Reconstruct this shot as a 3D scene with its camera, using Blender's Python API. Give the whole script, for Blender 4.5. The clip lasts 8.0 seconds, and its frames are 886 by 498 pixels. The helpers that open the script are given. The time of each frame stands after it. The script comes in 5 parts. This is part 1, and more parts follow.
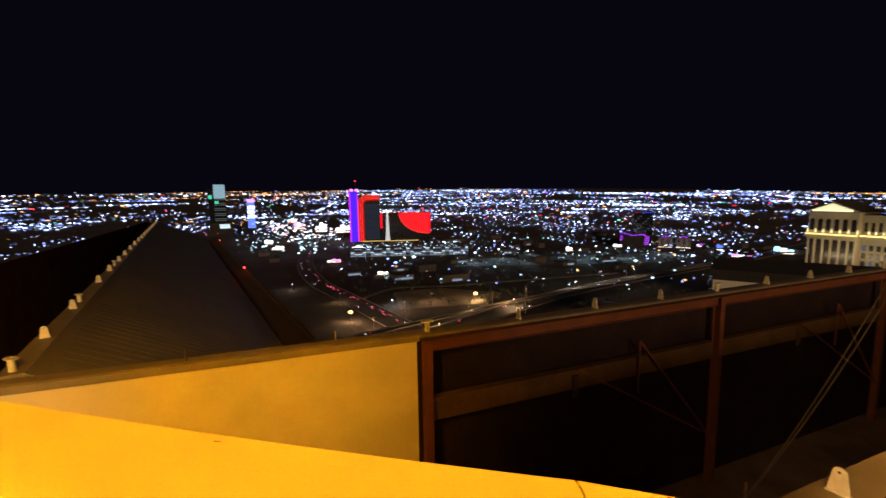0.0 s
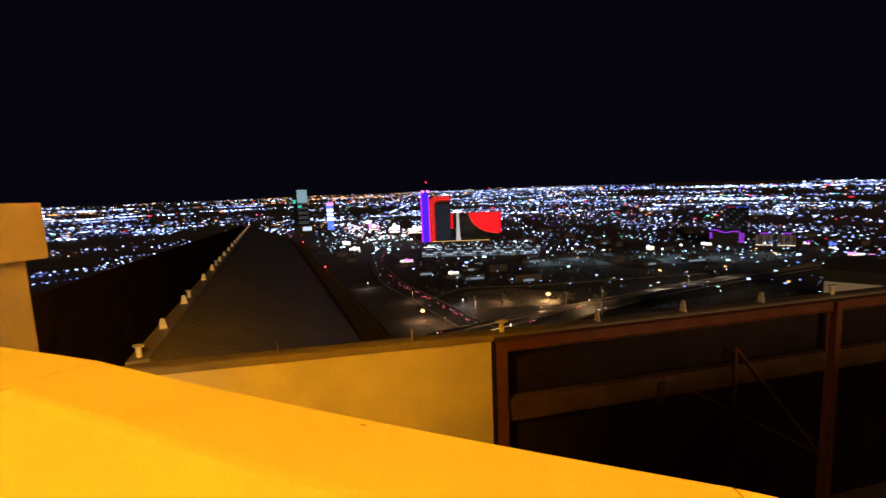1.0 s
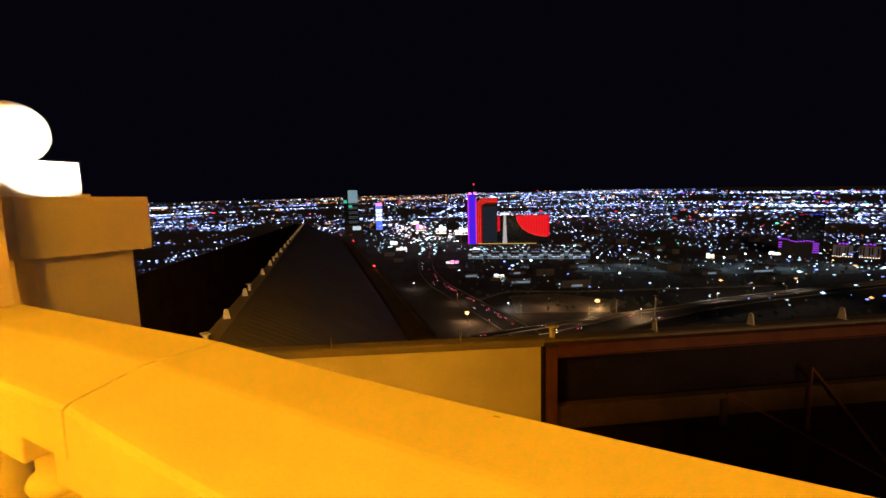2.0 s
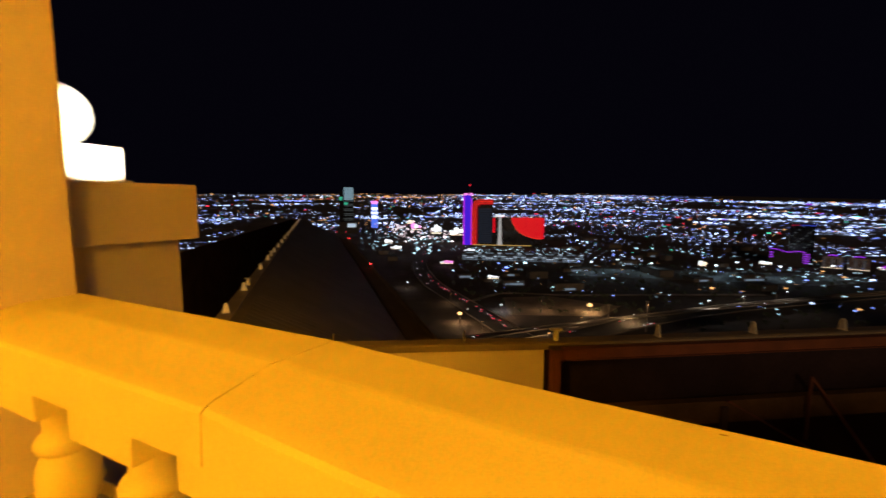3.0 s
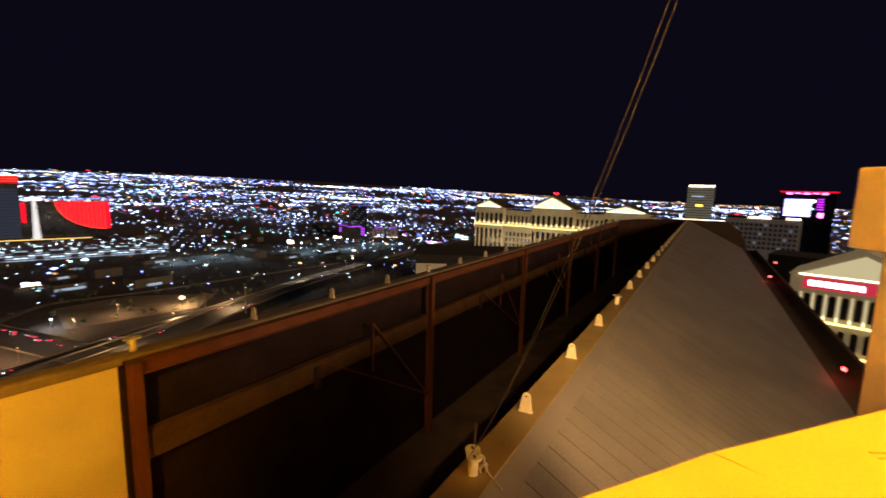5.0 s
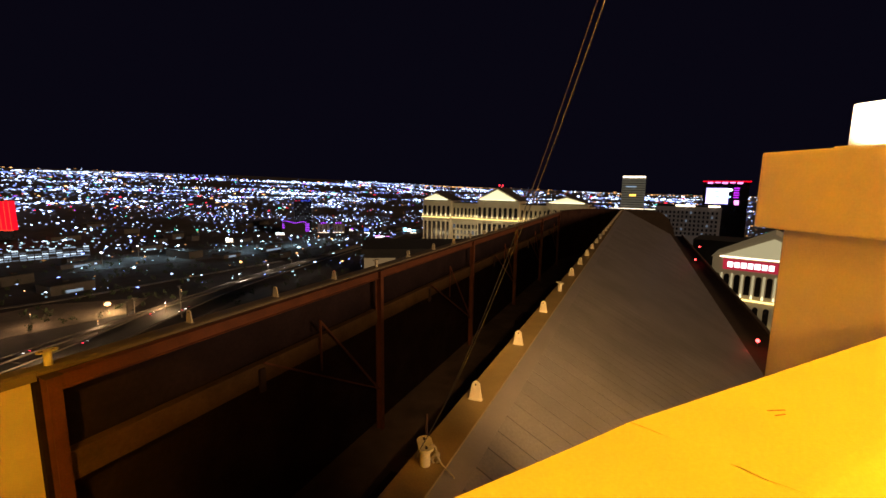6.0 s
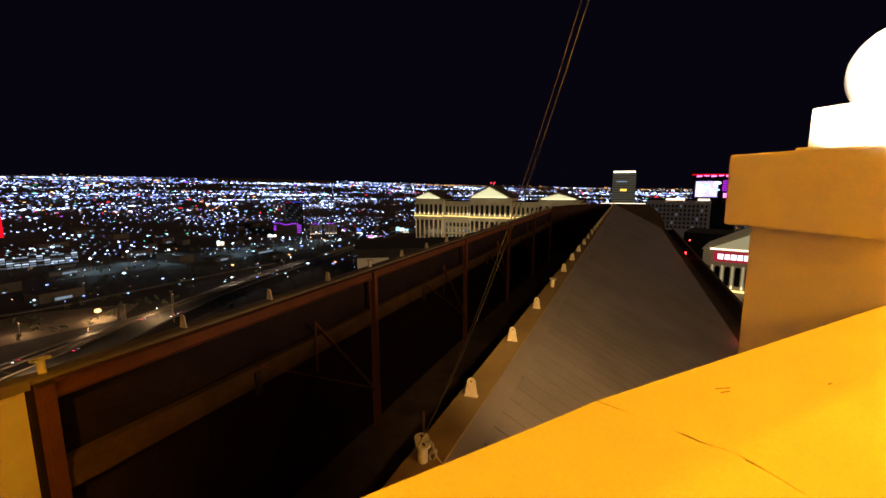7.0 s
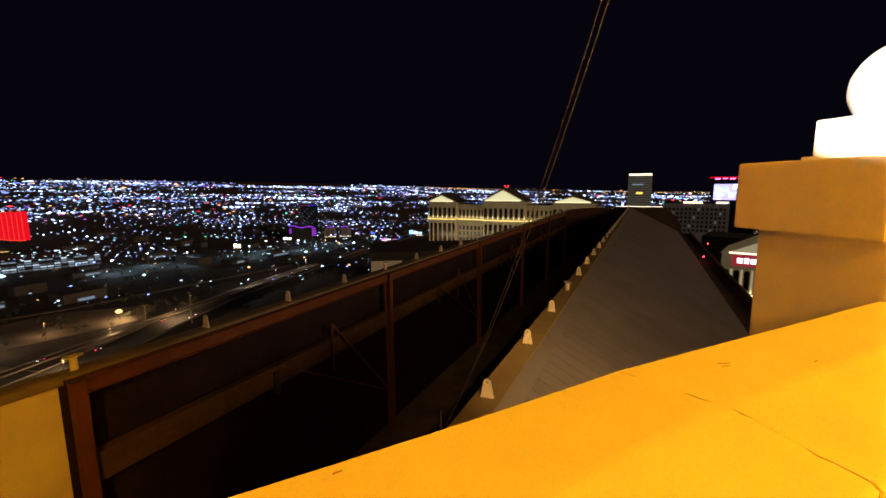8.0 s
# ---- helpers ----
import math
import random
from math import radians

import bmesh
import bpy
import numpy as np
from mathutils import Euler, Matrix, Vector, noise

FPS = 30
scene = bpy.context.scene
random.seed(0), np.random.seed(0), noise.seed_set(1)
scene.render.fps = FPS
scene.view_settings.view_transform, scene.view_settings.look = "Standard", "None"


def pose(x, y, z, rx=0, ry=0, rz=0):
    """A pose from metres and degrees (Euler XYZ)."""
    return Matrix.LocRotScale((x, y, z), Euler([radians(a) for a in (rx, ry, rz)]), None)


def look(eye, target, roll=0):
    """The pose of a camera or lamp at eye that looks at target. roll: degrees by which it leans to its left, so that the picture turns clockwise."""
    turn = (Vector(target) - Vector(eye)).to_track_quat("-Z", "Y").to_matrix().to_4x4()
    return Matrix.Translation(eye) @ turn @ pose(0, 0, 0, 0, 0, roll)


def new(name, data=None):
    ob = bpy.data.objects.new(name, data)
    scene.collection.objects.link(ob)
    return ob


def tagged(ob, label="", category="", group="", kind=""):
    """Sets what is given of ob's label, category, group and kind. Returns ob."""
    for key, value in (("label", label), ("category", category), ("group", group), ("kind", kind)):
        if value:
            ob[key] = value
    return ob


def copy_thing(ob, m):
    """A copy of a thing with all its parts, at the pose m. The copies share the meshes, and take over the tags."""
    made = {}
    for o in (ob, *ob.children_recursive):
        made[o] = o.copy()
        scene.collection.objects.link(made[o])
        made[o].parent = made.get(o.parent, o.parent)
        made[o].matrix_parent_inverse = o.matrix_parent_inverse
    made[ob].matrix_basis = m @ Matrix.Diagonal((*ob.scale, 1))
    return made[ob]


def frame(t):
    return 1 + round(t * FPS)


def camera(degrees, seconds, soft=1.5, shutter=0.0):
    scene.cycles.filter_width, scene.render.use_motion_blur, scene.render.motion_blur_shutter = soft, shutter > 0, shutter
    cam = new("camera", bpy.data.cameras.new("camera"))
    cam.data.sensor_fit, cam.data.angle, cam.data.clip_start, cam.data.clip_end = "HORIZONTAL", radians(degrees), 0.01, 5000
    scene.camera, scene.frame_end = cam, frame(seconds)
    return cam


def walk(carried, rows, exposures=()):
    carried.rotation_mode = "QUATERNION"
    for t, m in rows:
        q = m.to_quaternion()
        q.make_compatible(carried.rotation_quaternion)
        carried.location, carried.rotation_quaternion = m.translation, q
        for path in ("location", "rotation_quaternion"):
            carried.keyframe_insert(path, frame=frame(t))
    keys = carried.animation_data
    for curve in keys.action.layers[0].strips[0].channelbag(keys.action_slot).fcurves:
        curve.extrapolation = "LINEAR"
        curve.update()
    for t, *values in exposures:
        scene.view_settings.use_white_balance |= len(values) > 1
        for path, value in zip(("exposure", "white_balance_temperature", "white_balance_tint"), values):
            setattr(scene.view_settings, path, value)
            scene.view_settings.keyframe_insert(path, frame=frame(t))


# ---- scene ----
cam = camera(92.2, 8.0, soft=1.5, shutter=0.45)
PATH = [
    (0, (0.06, 0.133, 149.999), (0.056, 2.118, 149.754), -0.8),
    (0.5, (-0.012, 0.131, 149.993), (-0.187, 2.108, 149.75), -1.5),
    (1, (-0.07, 0.096, 150.003), (-0.402, 2.054, 149.766), -2.3),
    (1.5, (-0.126, 0.08, 149.998), (-0.586, 2.013, 149.77), -2.6),
    (2.8, (-0.679, -0.004, 149.977), (-1.279, 1.892, 149.759), -0.1),
    (3, (-0.759, 0.014, 149.974), (-1.275, 1.933, 149.752), 0.3),
    (3.5, (-0.738, 0.171, 149.964), (-0.924, 2.148, 149.726), 1.5),
    (4, (-0.617, 0.532, 149.872), (-0.41, 2.505, 149.623), 0.4),
    (4.5, (-0.396, 0.581, 149.983), (0.356, 2.415, 149.723), 1.3),
    (5, (-0.489, 0.562, 149.93), (0.686, 2.157, 149.658), 1.5),
    (6.5, (-0.412, 0.539, 149.906), (0.96, 1.963, 149.605), 0.5),
    (7, (-0.503, 0.463, 149.941), (0.877, 1.877, 149.636), -0.3),
    (7.5, (-0.645, 0.403, 149.951), (0.731, 1.824, 149.652), -0.6),
    (8, (-0.716, 0.376, 149.96), (0.621, 1.835, 149.67), -0.4),
]
walk(cam, [(t, look(eye, target, roll)) for t, eye, target, roll in PATH],
     [(0, 0.1), (1, -0.08), (1.7, -0.25), (2.8, -0.66), (3.2, -0.62), (3.6, -0.5), (4.0, -0.25), (4.2, 0.2), (4.5, 0.45), (5.1, 0.68), (6.3, 0.15), (7.0, -0.07), (8, -0.25)])

# ---- world and large lights ----
world = bpy.data.worlds.new("night_sky")
scene.world = world
world.use_nodes = True
wn = world.node_tree.nodes
wn["Background"].inputs[0].default_value = (0.0021, 0.0017, 0.0045, 1)
wn["Background"].inputs[1].default_value = 1.0
scene.view_settings.exposure = 0.0


def lamp(name, kind, at, power, colour, size=0.1, aim=None, cone=60, blend=0.6):
    data = bpy.data.lights.new(name, kind)
    data.energy, data.color = power, colour
    if kind == "SPOT":
        data.spot_size, data.spot_blend = radians(cone), blend
    data.shadow_soft_size = size
    ob = new(name, data)
    ob.matrix_world = look(at, aim) if aim else Matrix.Translation(at)
    return ob


AMBER = (1.0, 0.445, 0.018)
WARM = (1.0, 0.70, 0.42)
# unseen amber lanterns behind the balcony; the third is added to brighten the east pier
LANTERNS = ((-2.3, -2.7, 152.85), (1.7, -2.9, 152.35), (-7.0, -3.2, 152.4))
lamp("unseen_lantern_light", "POINT", LANTERNS[0], 440, AMBER, 0.20)
lamp("unseen_lantern_light", "POINT", LANTERNS[1], 830, AMBER, 0.20)
lamp("unseen_lantern_light", "POINT", LANTERNS[2], 1000, AMBER, 0.20)
SPOTS = (((2.80, -0.10, 150.62), (-4.236, 2.466, 150.446), 0.38), ((-7.5, -0.8, 150.95), (2.21, 0.435, 150.37), 0.40))
for at, aim, wide in SPOTS:
    reach = (Vector(aim) - Vector(at)).length
    lamp("ball_spot_light", "SPOT", at, 330 * reach ** 2, (1.0, 0.90, 0.74), 0.03, aim, 2 * math.degrees(math.atan(wide / reach)), 0.3)
# two added lamps that brighten the screen wall and both roofs
ROOF_FILL_W, ROOF_FILL_E = (-5.4, 1.9, 151.6), (3.6, 0.6, 151.2)
lamp("added_west_roof_light", "SPOT", ROOF_FILL_W, 9800, AMBER, 0.12, (-12.0, 20.0, 142.0), 96, 0.9)
lamp("added_east_roof_light", "SPOT", ROOF_FILL_E, 8400, (1.0, 0.57, 0.19), 0.12, (19, 9.5, 142.5), 76, 0.95)
# added low, wide sun that brightens the roofs, as glow from behind the hotel
glow_sun = bpy.data.lights.new("roof_fill_sun", "SUN")
glow_sun.energy, glow_sun.angle, glow_sun.color = 0.95, radians(14), (1.0, 0.63, 0.34)
new("roof_fill_sun", glow_sun).matrix_world = look((15, -90, 20.5), (0, 0, 0))


# ---- materials ----
def material(name, base, rough=0.7, metal=0.0, grain=0.0, grain_scale=40.0, stain=0.0, stain_scale=1.2, bump=0.0, island=0.0, spec=0.5):
    m = bpy.data.materials.new(name)
    m.use_nodes = True
    nt = m.node_tree
    bs = nt.nodes["Principled BSDF"]
    bs.inputs["Roughness"].default_value, bs.inputs["Metallic"].default_value = rough, metal
    bs.inputs["Specular IOR Level"].default_value = spec
    co = nt.nodes.new("ShaderNodeTexCoord")
    geo = nt.nodes.new("ShaderNodeNewGeometry")
    fine = nt.nodes.new("ShaderNodeTexNoise")
    fine.inputs["Scale"].default_value, fine.inputs["Detail"].default_value = grain_scale, 6
    wide = nt.nodes.new("ShaderNodeTexNoise")
    wide.inputs["Scale"].default_value, wide.inputs["Detail"].default_value = stain_scale, 5
    nt.links.new(geo.outputs["Position"], fine.inputs["Vector"])
    nt.links.new(geo.outputs["Position"], wide.inputs["Vector"])
    dark = tuple(c * (1 - stain) for c in base) + (1,)
    light = tuple(min(1, c * (1 + 0.4 * stain)) for c in base) + (1,)
    r1 = nt.nodes.new("ShaderNodeValToRGB")
    r1.color_ramp.elements[0].position, r1.color_ramp.elements[1].position = 0.35, 0.65
    r1.color_ramp.elements[0].color, r1.color_ramp.elements[1].color = dark, light
    nt.links.new(wide.outputs["Fac"], r1.inputs["Fac"])
    r2 = nt.nodes.new("ShaderNodeMapRange")
    r2.inputs["From Min"].default_value, r2.inputs["From Max"].default_value = 0.3, 0.7
    r2.inputs["To Min"].default_value, r2.inputs["To Max"].default_value = 1 - grain, 1 + grain * 0.5
    nt.links.new(fine.outputs["Fac"], r2.inputs["Value"])
    mul = nt.nodes.new("ShaderNodeVectorMath")
    mul.operation = "SCALE"
    nt.links.new(r1.outputs["Color"], mul.inputs[0])
    nt.links.new(r2.outputs["Result"], mul.inputs["Scale"])
    out = mul.outputs[0]
    if island:
        info = nt.nodes.new("ShaderNodeObjectInfo")
        r3 = nt.nodes.new("ShaderNodeMapRange")
        r3.inputs["To Min"].default_value, r3.inputs["To Max"].default_value = 1 - island, 1 + island
        nt.links.new(info.outputs["Random"], r3.inputs["Value"])
        mul2 = nt.nodes.new("ShaderNodeVectorMath")
        mul2.operation = "SCALE"
        nt.links.new(out, mul2.inputs[0])
        nt.links.new(r3.outputs["Result"], mul2.inputs["Scale"])
        out = mul2.outputs[0]
    nt.links.new(out, bs.inputs["Base Color"])
    if bump:
        b = nt.nodes.new("ShaderNodeBump")
        b.inputs["Strength"].default_value, b.inputs["Distance"].default_value = bump, 0.01
        nt.links.new(fine.outputs["Fac"], b.inputs["Height"])
        nt.links.new(b.outputs["Normal"], bs.inputs["Normal"])
    return m


def glow(name, colour, strength, spread=0.0, base=(0.02, 0.02, 0.02)):
    m = bpy.data.materials.new(name)
    m.use_nodes = True
    nt = m.node_tree
    bs = nt.nodes["Principled BSDF"]
    bs.inputs["Base Color"].default_value = base + (1,)
    bs.inputs["Roughness"].default_value, bs.inputs["Specular IOR Level"].default_value = 0.9, 0.0
    bs.inputs["Emission Color"].default_value = colour + (1,)
    bs.inputs["Emission Strength"].default_value = strength
    if spread:
        geo = nt.nodes.new("ShaderNodeNewGeometry")
        pw = nt.nodes.new("ShaderNodeMath")
        pw.operation = "POWER"
        pw.inputs[1].default_value = 2.2
        mr = nt.nodes.new("ShaderNodeMapRange")
        mr.inputs["To Min"].default_value, mr.inputs["To Max"].default_value = strength * (1 - spread), strength * (1 + 2 * spread)
        nt.links.new(geo.outputs["Random Per Island"], pw.inputs[0])
        nt.links.new(pw.outputs[0], mr.inputs["Value"])
        nt.links.new(mr.outputs["Result"], bs.inputs["Emission Strength"])
    m.cycles.emission_sampling = "NONE"
    return m


STUCCO = material("cream_painted_stucco", (0.745, 0.66, 0.29), 0.75, 0, 0.05, 160, 0.07, 2.2, 0.12, spec=0.25)
STUCCO_PIER = material("cream_pier_stucco", (0.74, 0.64, 0.58), 0.8, 0, 0.06, 120, 0.08, 1.6, 0.15, spec=0.2)
JOINT = material("dark_joint_mortar", (0.06, 0.035, 0.018), 0.95)
SCREEN_WALL = material("cream_screen_wall", (0.66, 0.55, 0.36), 0.8, 0, 0.06, 30, 0.12, 0.5, 0.1, spec=0.2)
CAP_METAL = material("tan_cap_flashing", (0.21, 0.165, 0.11), 0.55, 0.0, 0.12, 25, 0.2, 0.7, 0.05)
CAP_EAST = material("ochre_cap_flashing", (0.27, 0.19, 0.08), 0.55, 0.0, 0.12, 25, 0.2, 0.7, 0.05)
LUG_PAINT = material("cream_lug_paint", (0.72, 0.64, 0.48), 0.5, 0, 0.08, 30, 0.15, 4)
STEEL_RED = material("red_oxide_steel", (0.15, 0.045, 0.016), 0.65, 0.0, 0.18, 18, 0.25, 1.2, 0.06)
STEEL_DARK = material("dark_weathered_steel", (0.06, 0.03, 0.02), 0.7, 0.0, 0.2, 12, 0.2, 1)
LOWER_BEAM = material("tan_lower_ledge", (0.12, 0.068, 0.030), 0.8, 0, 0.15, 8, 0.3, 0.6, spec=0.1)
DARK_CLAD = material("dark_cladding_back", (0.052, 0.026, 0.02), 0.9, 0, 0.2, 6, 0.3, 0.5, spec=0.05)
ROOF_GREY = material("grey_standing_seam_metal", (0.19, 0.172, 0.168), 0.55, 0.0, 0.16, 16, 0.2, 0.35, 0.05, island=0.05)
ROOF_BAND = material("grey_ridge_band", (0.19, 0.168, 0.16), 0.5, 0.0, 0.06, 14, 0.12, 0.5)
SEAM_DARK = material("dark_seam_gap", (0.07, 0.06, 0.055), 0.8)
LEDGE = material("brown_eave_ledge", (0.10, 0.07, 0.05), 0.8, 0, 0.15, 4, 0.2, 0.4)
DECK = material("gravel_roof_deck", (0.13, 0.085, 0.065), 0.95, 0, 0.4, 14, 0.4, 0.5, 0.3)
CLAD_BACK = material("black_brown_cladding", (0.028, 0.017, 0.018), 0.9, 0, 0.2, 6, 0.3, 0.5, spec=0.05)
FACADE = material("beige_hotel_facade", (0.35, 0.28, 0.2), 0.85, 0, 0.1, 2, 0.1, 0.1)
ROPE = material("pale_rope", (0.45, 0.38, 0.28), 0.9, 0, 0.3, 300, 0.1, 20)
CABLE = material("grey_steel_cable", (0.11, 0.105, 0.105), 0.5, 0.3, 0.1, 60, 0.1, 6)
LANTERN_GLOW = glow("amber_lantern_glass", (1, 0.6, 0.15), 6)
BALL_STONE = material("white_painted_ball", (0.80, 0.76, 0.66), 0.8, 0, 0.12, 40, 0.1, 6, 0.4)
BLACK_IRON = material("black_lamp_housing", (0.03, 0.03, 0.03), 0.5)


# ---- mesh helpers ----
def part(name, bm, mat, parent=None, label="", smooth=False):
    me = bpy.data.meshes.new(name)
    if smooth:
        for f in bm.faces:
            f.smooth = True
    bm.to_mesh(me)
    bm.free()
    me.materials.append(mat)
    ob = new(name, me)
    if parent is not None:
        ob.parent = parent
    if label:
        ob["label"] = label
    return ob


def thing(name, label, category, group="", kind="", at=None):
    ob = new(name)
    ob.empty_display_size = 0.2
    if at is not None:
        ob.matrix_world = at
    return tagged(ob, label, category, group, kind)


def add_box(bm, lo, hi, m=None, bevel=0.0):
    v = [bm.verts.new((x, y, z)) for z in (lo[2], hi[2]) for y in (lo[1], hi[1]) for x in (lo[0], hi[0])]
    fs = [bm.faces.new([v[k] for k in q]) for q in ((0, 2, 3, 1), (4, 5, 7, 6), (0, 1, 5, 4), (2, 6, 7, 3), (0, 4, 6, 2), (1, 3, 7, 5))]
    if bevel:
        es = list({e for f in fs for e in f.edges})
        got = bmesh.ops.bevel(bm, geom=es, offset=bevel, segments=2, affect="EDGES", profile=0.6)
        v = list({x for f in got["faces"] for x in f.verts} | {x for x in v if x.is_valid})
    if m is not None:
        for x in v:
            x.co = m @ x.co
    return v


def box(lo, hi, m=None, bevel=0.0):
    bm = bmesh.new()
    add_box(bm, lo, hi, m, bevel)
    return bm


def add_prism(bm, poly, z0, z1, m=None):
    a = [bm.verts.new((x, y, z0)) for x, y in poly]
    b = [bm.verts.new((x, y, z1)) for x, y in poly]
    n = len(poly)
    for k in range(n):
        bm.faces.new((a[k], a[(k + 1) % n], b[(k + 1) % n], b[k]))
    bm.faces.new(list(reversed(a)))
    bm.faces.new(b)
    if m is not None:
        for v in a + b:
            v.co = m @ v.co


def prism(poly, z0, z1, m=None):
    bm = bmesh.new()
    add_prism(bm, poly, z0, z1, m)
    return bm


def sweep(section, stations):
    """Closed section (list of 2D points) carried through stations, each a function of a 2D point."""
    bm = bmesh.new()
    rings = [[bm.verts.new(st(p)) for p in section] for st in stations]
    n = len(section)
    for a, b in zip(rings, rings[1:]):
        for k in range(n):
            bm.faces.new((a[k], a[(k + 1) % n], b[(k + 1) % n], b[k]))
    bm.faces.new(list(reversed(rings[0])))
    bm.faces.new(rings[-1])
    bmesh.ops.recalc_face_normals(bm, faces=bm.faces)
    return bm


def lathe(profile, n=20, m=None):
    bm = bmesh.new()
    rings = []
    for r, z in profile:
        rings.append([bm.verts.new((r * math.cos(2 * math.pi * k / n), r * math.sin(2 * math.pi * k / n), z)) for k in range(n)])
    for a, b in zip(rings, rings[1:]):
        for k in range(n):
            bm.faces.new((a[k], a[(k + 1) % n], b[(k + 1) % n], b[k]))
    bm.faces.new(list(reversed(rings[0])))
    bm.faces.new(rings[-1])
    if m is not None:
        bmesh.ops.transform(bm, matrix=m, verts=bm.verts)
    return bm


def add_bar(bm, a, b, w, h):
    """A square bar from a to b."""
    a, b = Vector(a), Vector(b)
    d = b - a
    q = d.to_track_quat("X", "Z").to_matrix().to_4x4()
    add_box(bm, (0, -w / 2, -h / 2), (d.length, w / 2, h / 2), Matrix.Translation(a) @ q)


def bar(a, b, w, h):
    bm = bmesh.new()
    add_bar(bm, a, b, w, h)
    return bm


def tube(points, r, n=8):
    bm = bmesh.new()
    rings = []
    pts = [Vector(p) for p in points]
    for k, p in enumerate(pts):
        d = (pts[min(k + 1, len(pts) - 1)] - pts[max(k - 1, 0)]).normalized()
        side = d.cross(Vector((0, 0, 1)) if abs(d.z) < 0.95 else Vector((1, 0, 0))).normalized()
        up = side.cross(d)
        rings.append([bm.verts.new(p + r * (side * math.cos(2 * math.pi * i / n) + up * math.sin(2 * math.pi * i / n))) for i in range(n)])
    for a, b in zip(rings, rings[1:]):
        for i in range(n):
            bm.faces.new((a[i], a[(i + 1) % n], b[(i + 1) % n], b[i]))
    bm.faces.new(rings[0])
    bm.faces.new(rings[-1])
    bmesh.ops.recalc_face_normals(bm, faces=bm.faces)
    return bm


# ---- ground: one sheet that climbs towards the far foothills ----
def far_climb(az):
    """The elevation in degrees of the far edge of the valley, by azimuth."""
    return float(np.interp(az, (10, 20, 30, 47, 60, 72, 88, 117, 136, 160), (-0.8, -0.7, -0.55, -0.1, 0.4, 0.75, 1.0, 0.95, 0.7, 0.6)))


FAR = 4700.0


def ground_z(x, y):
    d = math.hypot(x, y)
    az = math.degrees(math.atan2(y, x))
    top = 150 + FAR * math.tan(radians(far_climb(az if az > -90 else az + 360)))
    f = max(0.0, (d - 1450) / (FAR - 1450))
    return top * (0.35 * f * f + 0.65 * f) if f < 1 else top


def ground_sheet():
    bm = bmesh.new()
    radii = [0, 150, 300, 450, 600, 800, 1000, 1200, 1450, 1700, 2000, 2400, 2800, 3300, 3900, 4400, 4700, 4850]
    n = 120
    centre = bm.verts.new((0, 0, 0))
    rings = []
    for r in radii[1:]:
        ring = []
        for k in range(n):
            a = 2 * math.pi * k / n
            x, y = r * math.cos(a), r * math.sin(a)
            z = ground_z(x, y) if r < 4800 else ground_z(x, y) - 6
            ring.append(bm.verts.new((x, y, z)))
        rings.append(ring)
    for k in range(n):
        bm.faces.new((centre, rings[0][k], rings[0][(k + 1) % n]))
    for a, b in zip(rings, rings[1:]):
        for k in range(n):
            bm.faces.new((a[k], b[k], b[(k + 1) % n], a[(k + 1) % n]))
    return bm


GROUND = material("dark_desert_ground", (0.06, 0.045, 0.036), 0.95, 0, 0.3, 0.05, 0.5, 0.006)
ASPHALT = material("road_asphalt", (0.05, 0.048, 0.046), 0.85, 0, 0.2, 0.8, 0.2, 0.03)
part("ground", ground_sheet(), GROUND)
tagged(bpy.data.objects["ground"], "dark desert city ground rising towards far foothills", "ground", kind="structure")


# ---- the balcony: floor, balustrade, piers ----
RAIL = [(-3.45, 1.668), (-1.475, 1.285), (0.289, 0.833), (2.9, 0.050)]   # outer top edge of the coping
RAIL_Z = 149.5
BOW = (0.0, 0.0217, 0.0)          # how far each stretch bows in towards the balcony
SKEW = {1: -0.10, 2: 0.27}       # how far each joint runs askew, along the rail per metre of depth
FLOOR_Z = 148.42


def rail_normal(k):
    a, b = Vector(RAIL[k]), Vector(RAIL[k + 1])
    d = (b - a).normalized()
    return Vector((d.y, -d.x))          # towards the balcony


def mitre(k):
    if k == 0:
        return rail_normal(0)
    if k == len(RAIL) - 1:
        return rail_normal(k - 1)
    n = (rail_normal(k - 1) + rail_normal(k)).normalized()
    return n / n.dot(rail_normal(k))


COPING = [(0.0, -0.006), (0.006, 0.0)] + [(0.03 + 0.027 * k, 0.0) for k in range(8)] + [(0.238, -0.002)]
COPING += [(0.258 + 0.0245 * k, -0.007 - 0.0055 * k) for k in range(8)] + [(0.449, -0.052), (0.46, -0.064), (0.46, -0.208),
          (0.452, -0.215), (0.40, -0.219), (0.06, -0.219), (0.0, -0.20)]
balustrade = thing("balustrade", "amber-lit cream stucco balustrade with cracked coping joints", "balustrade")


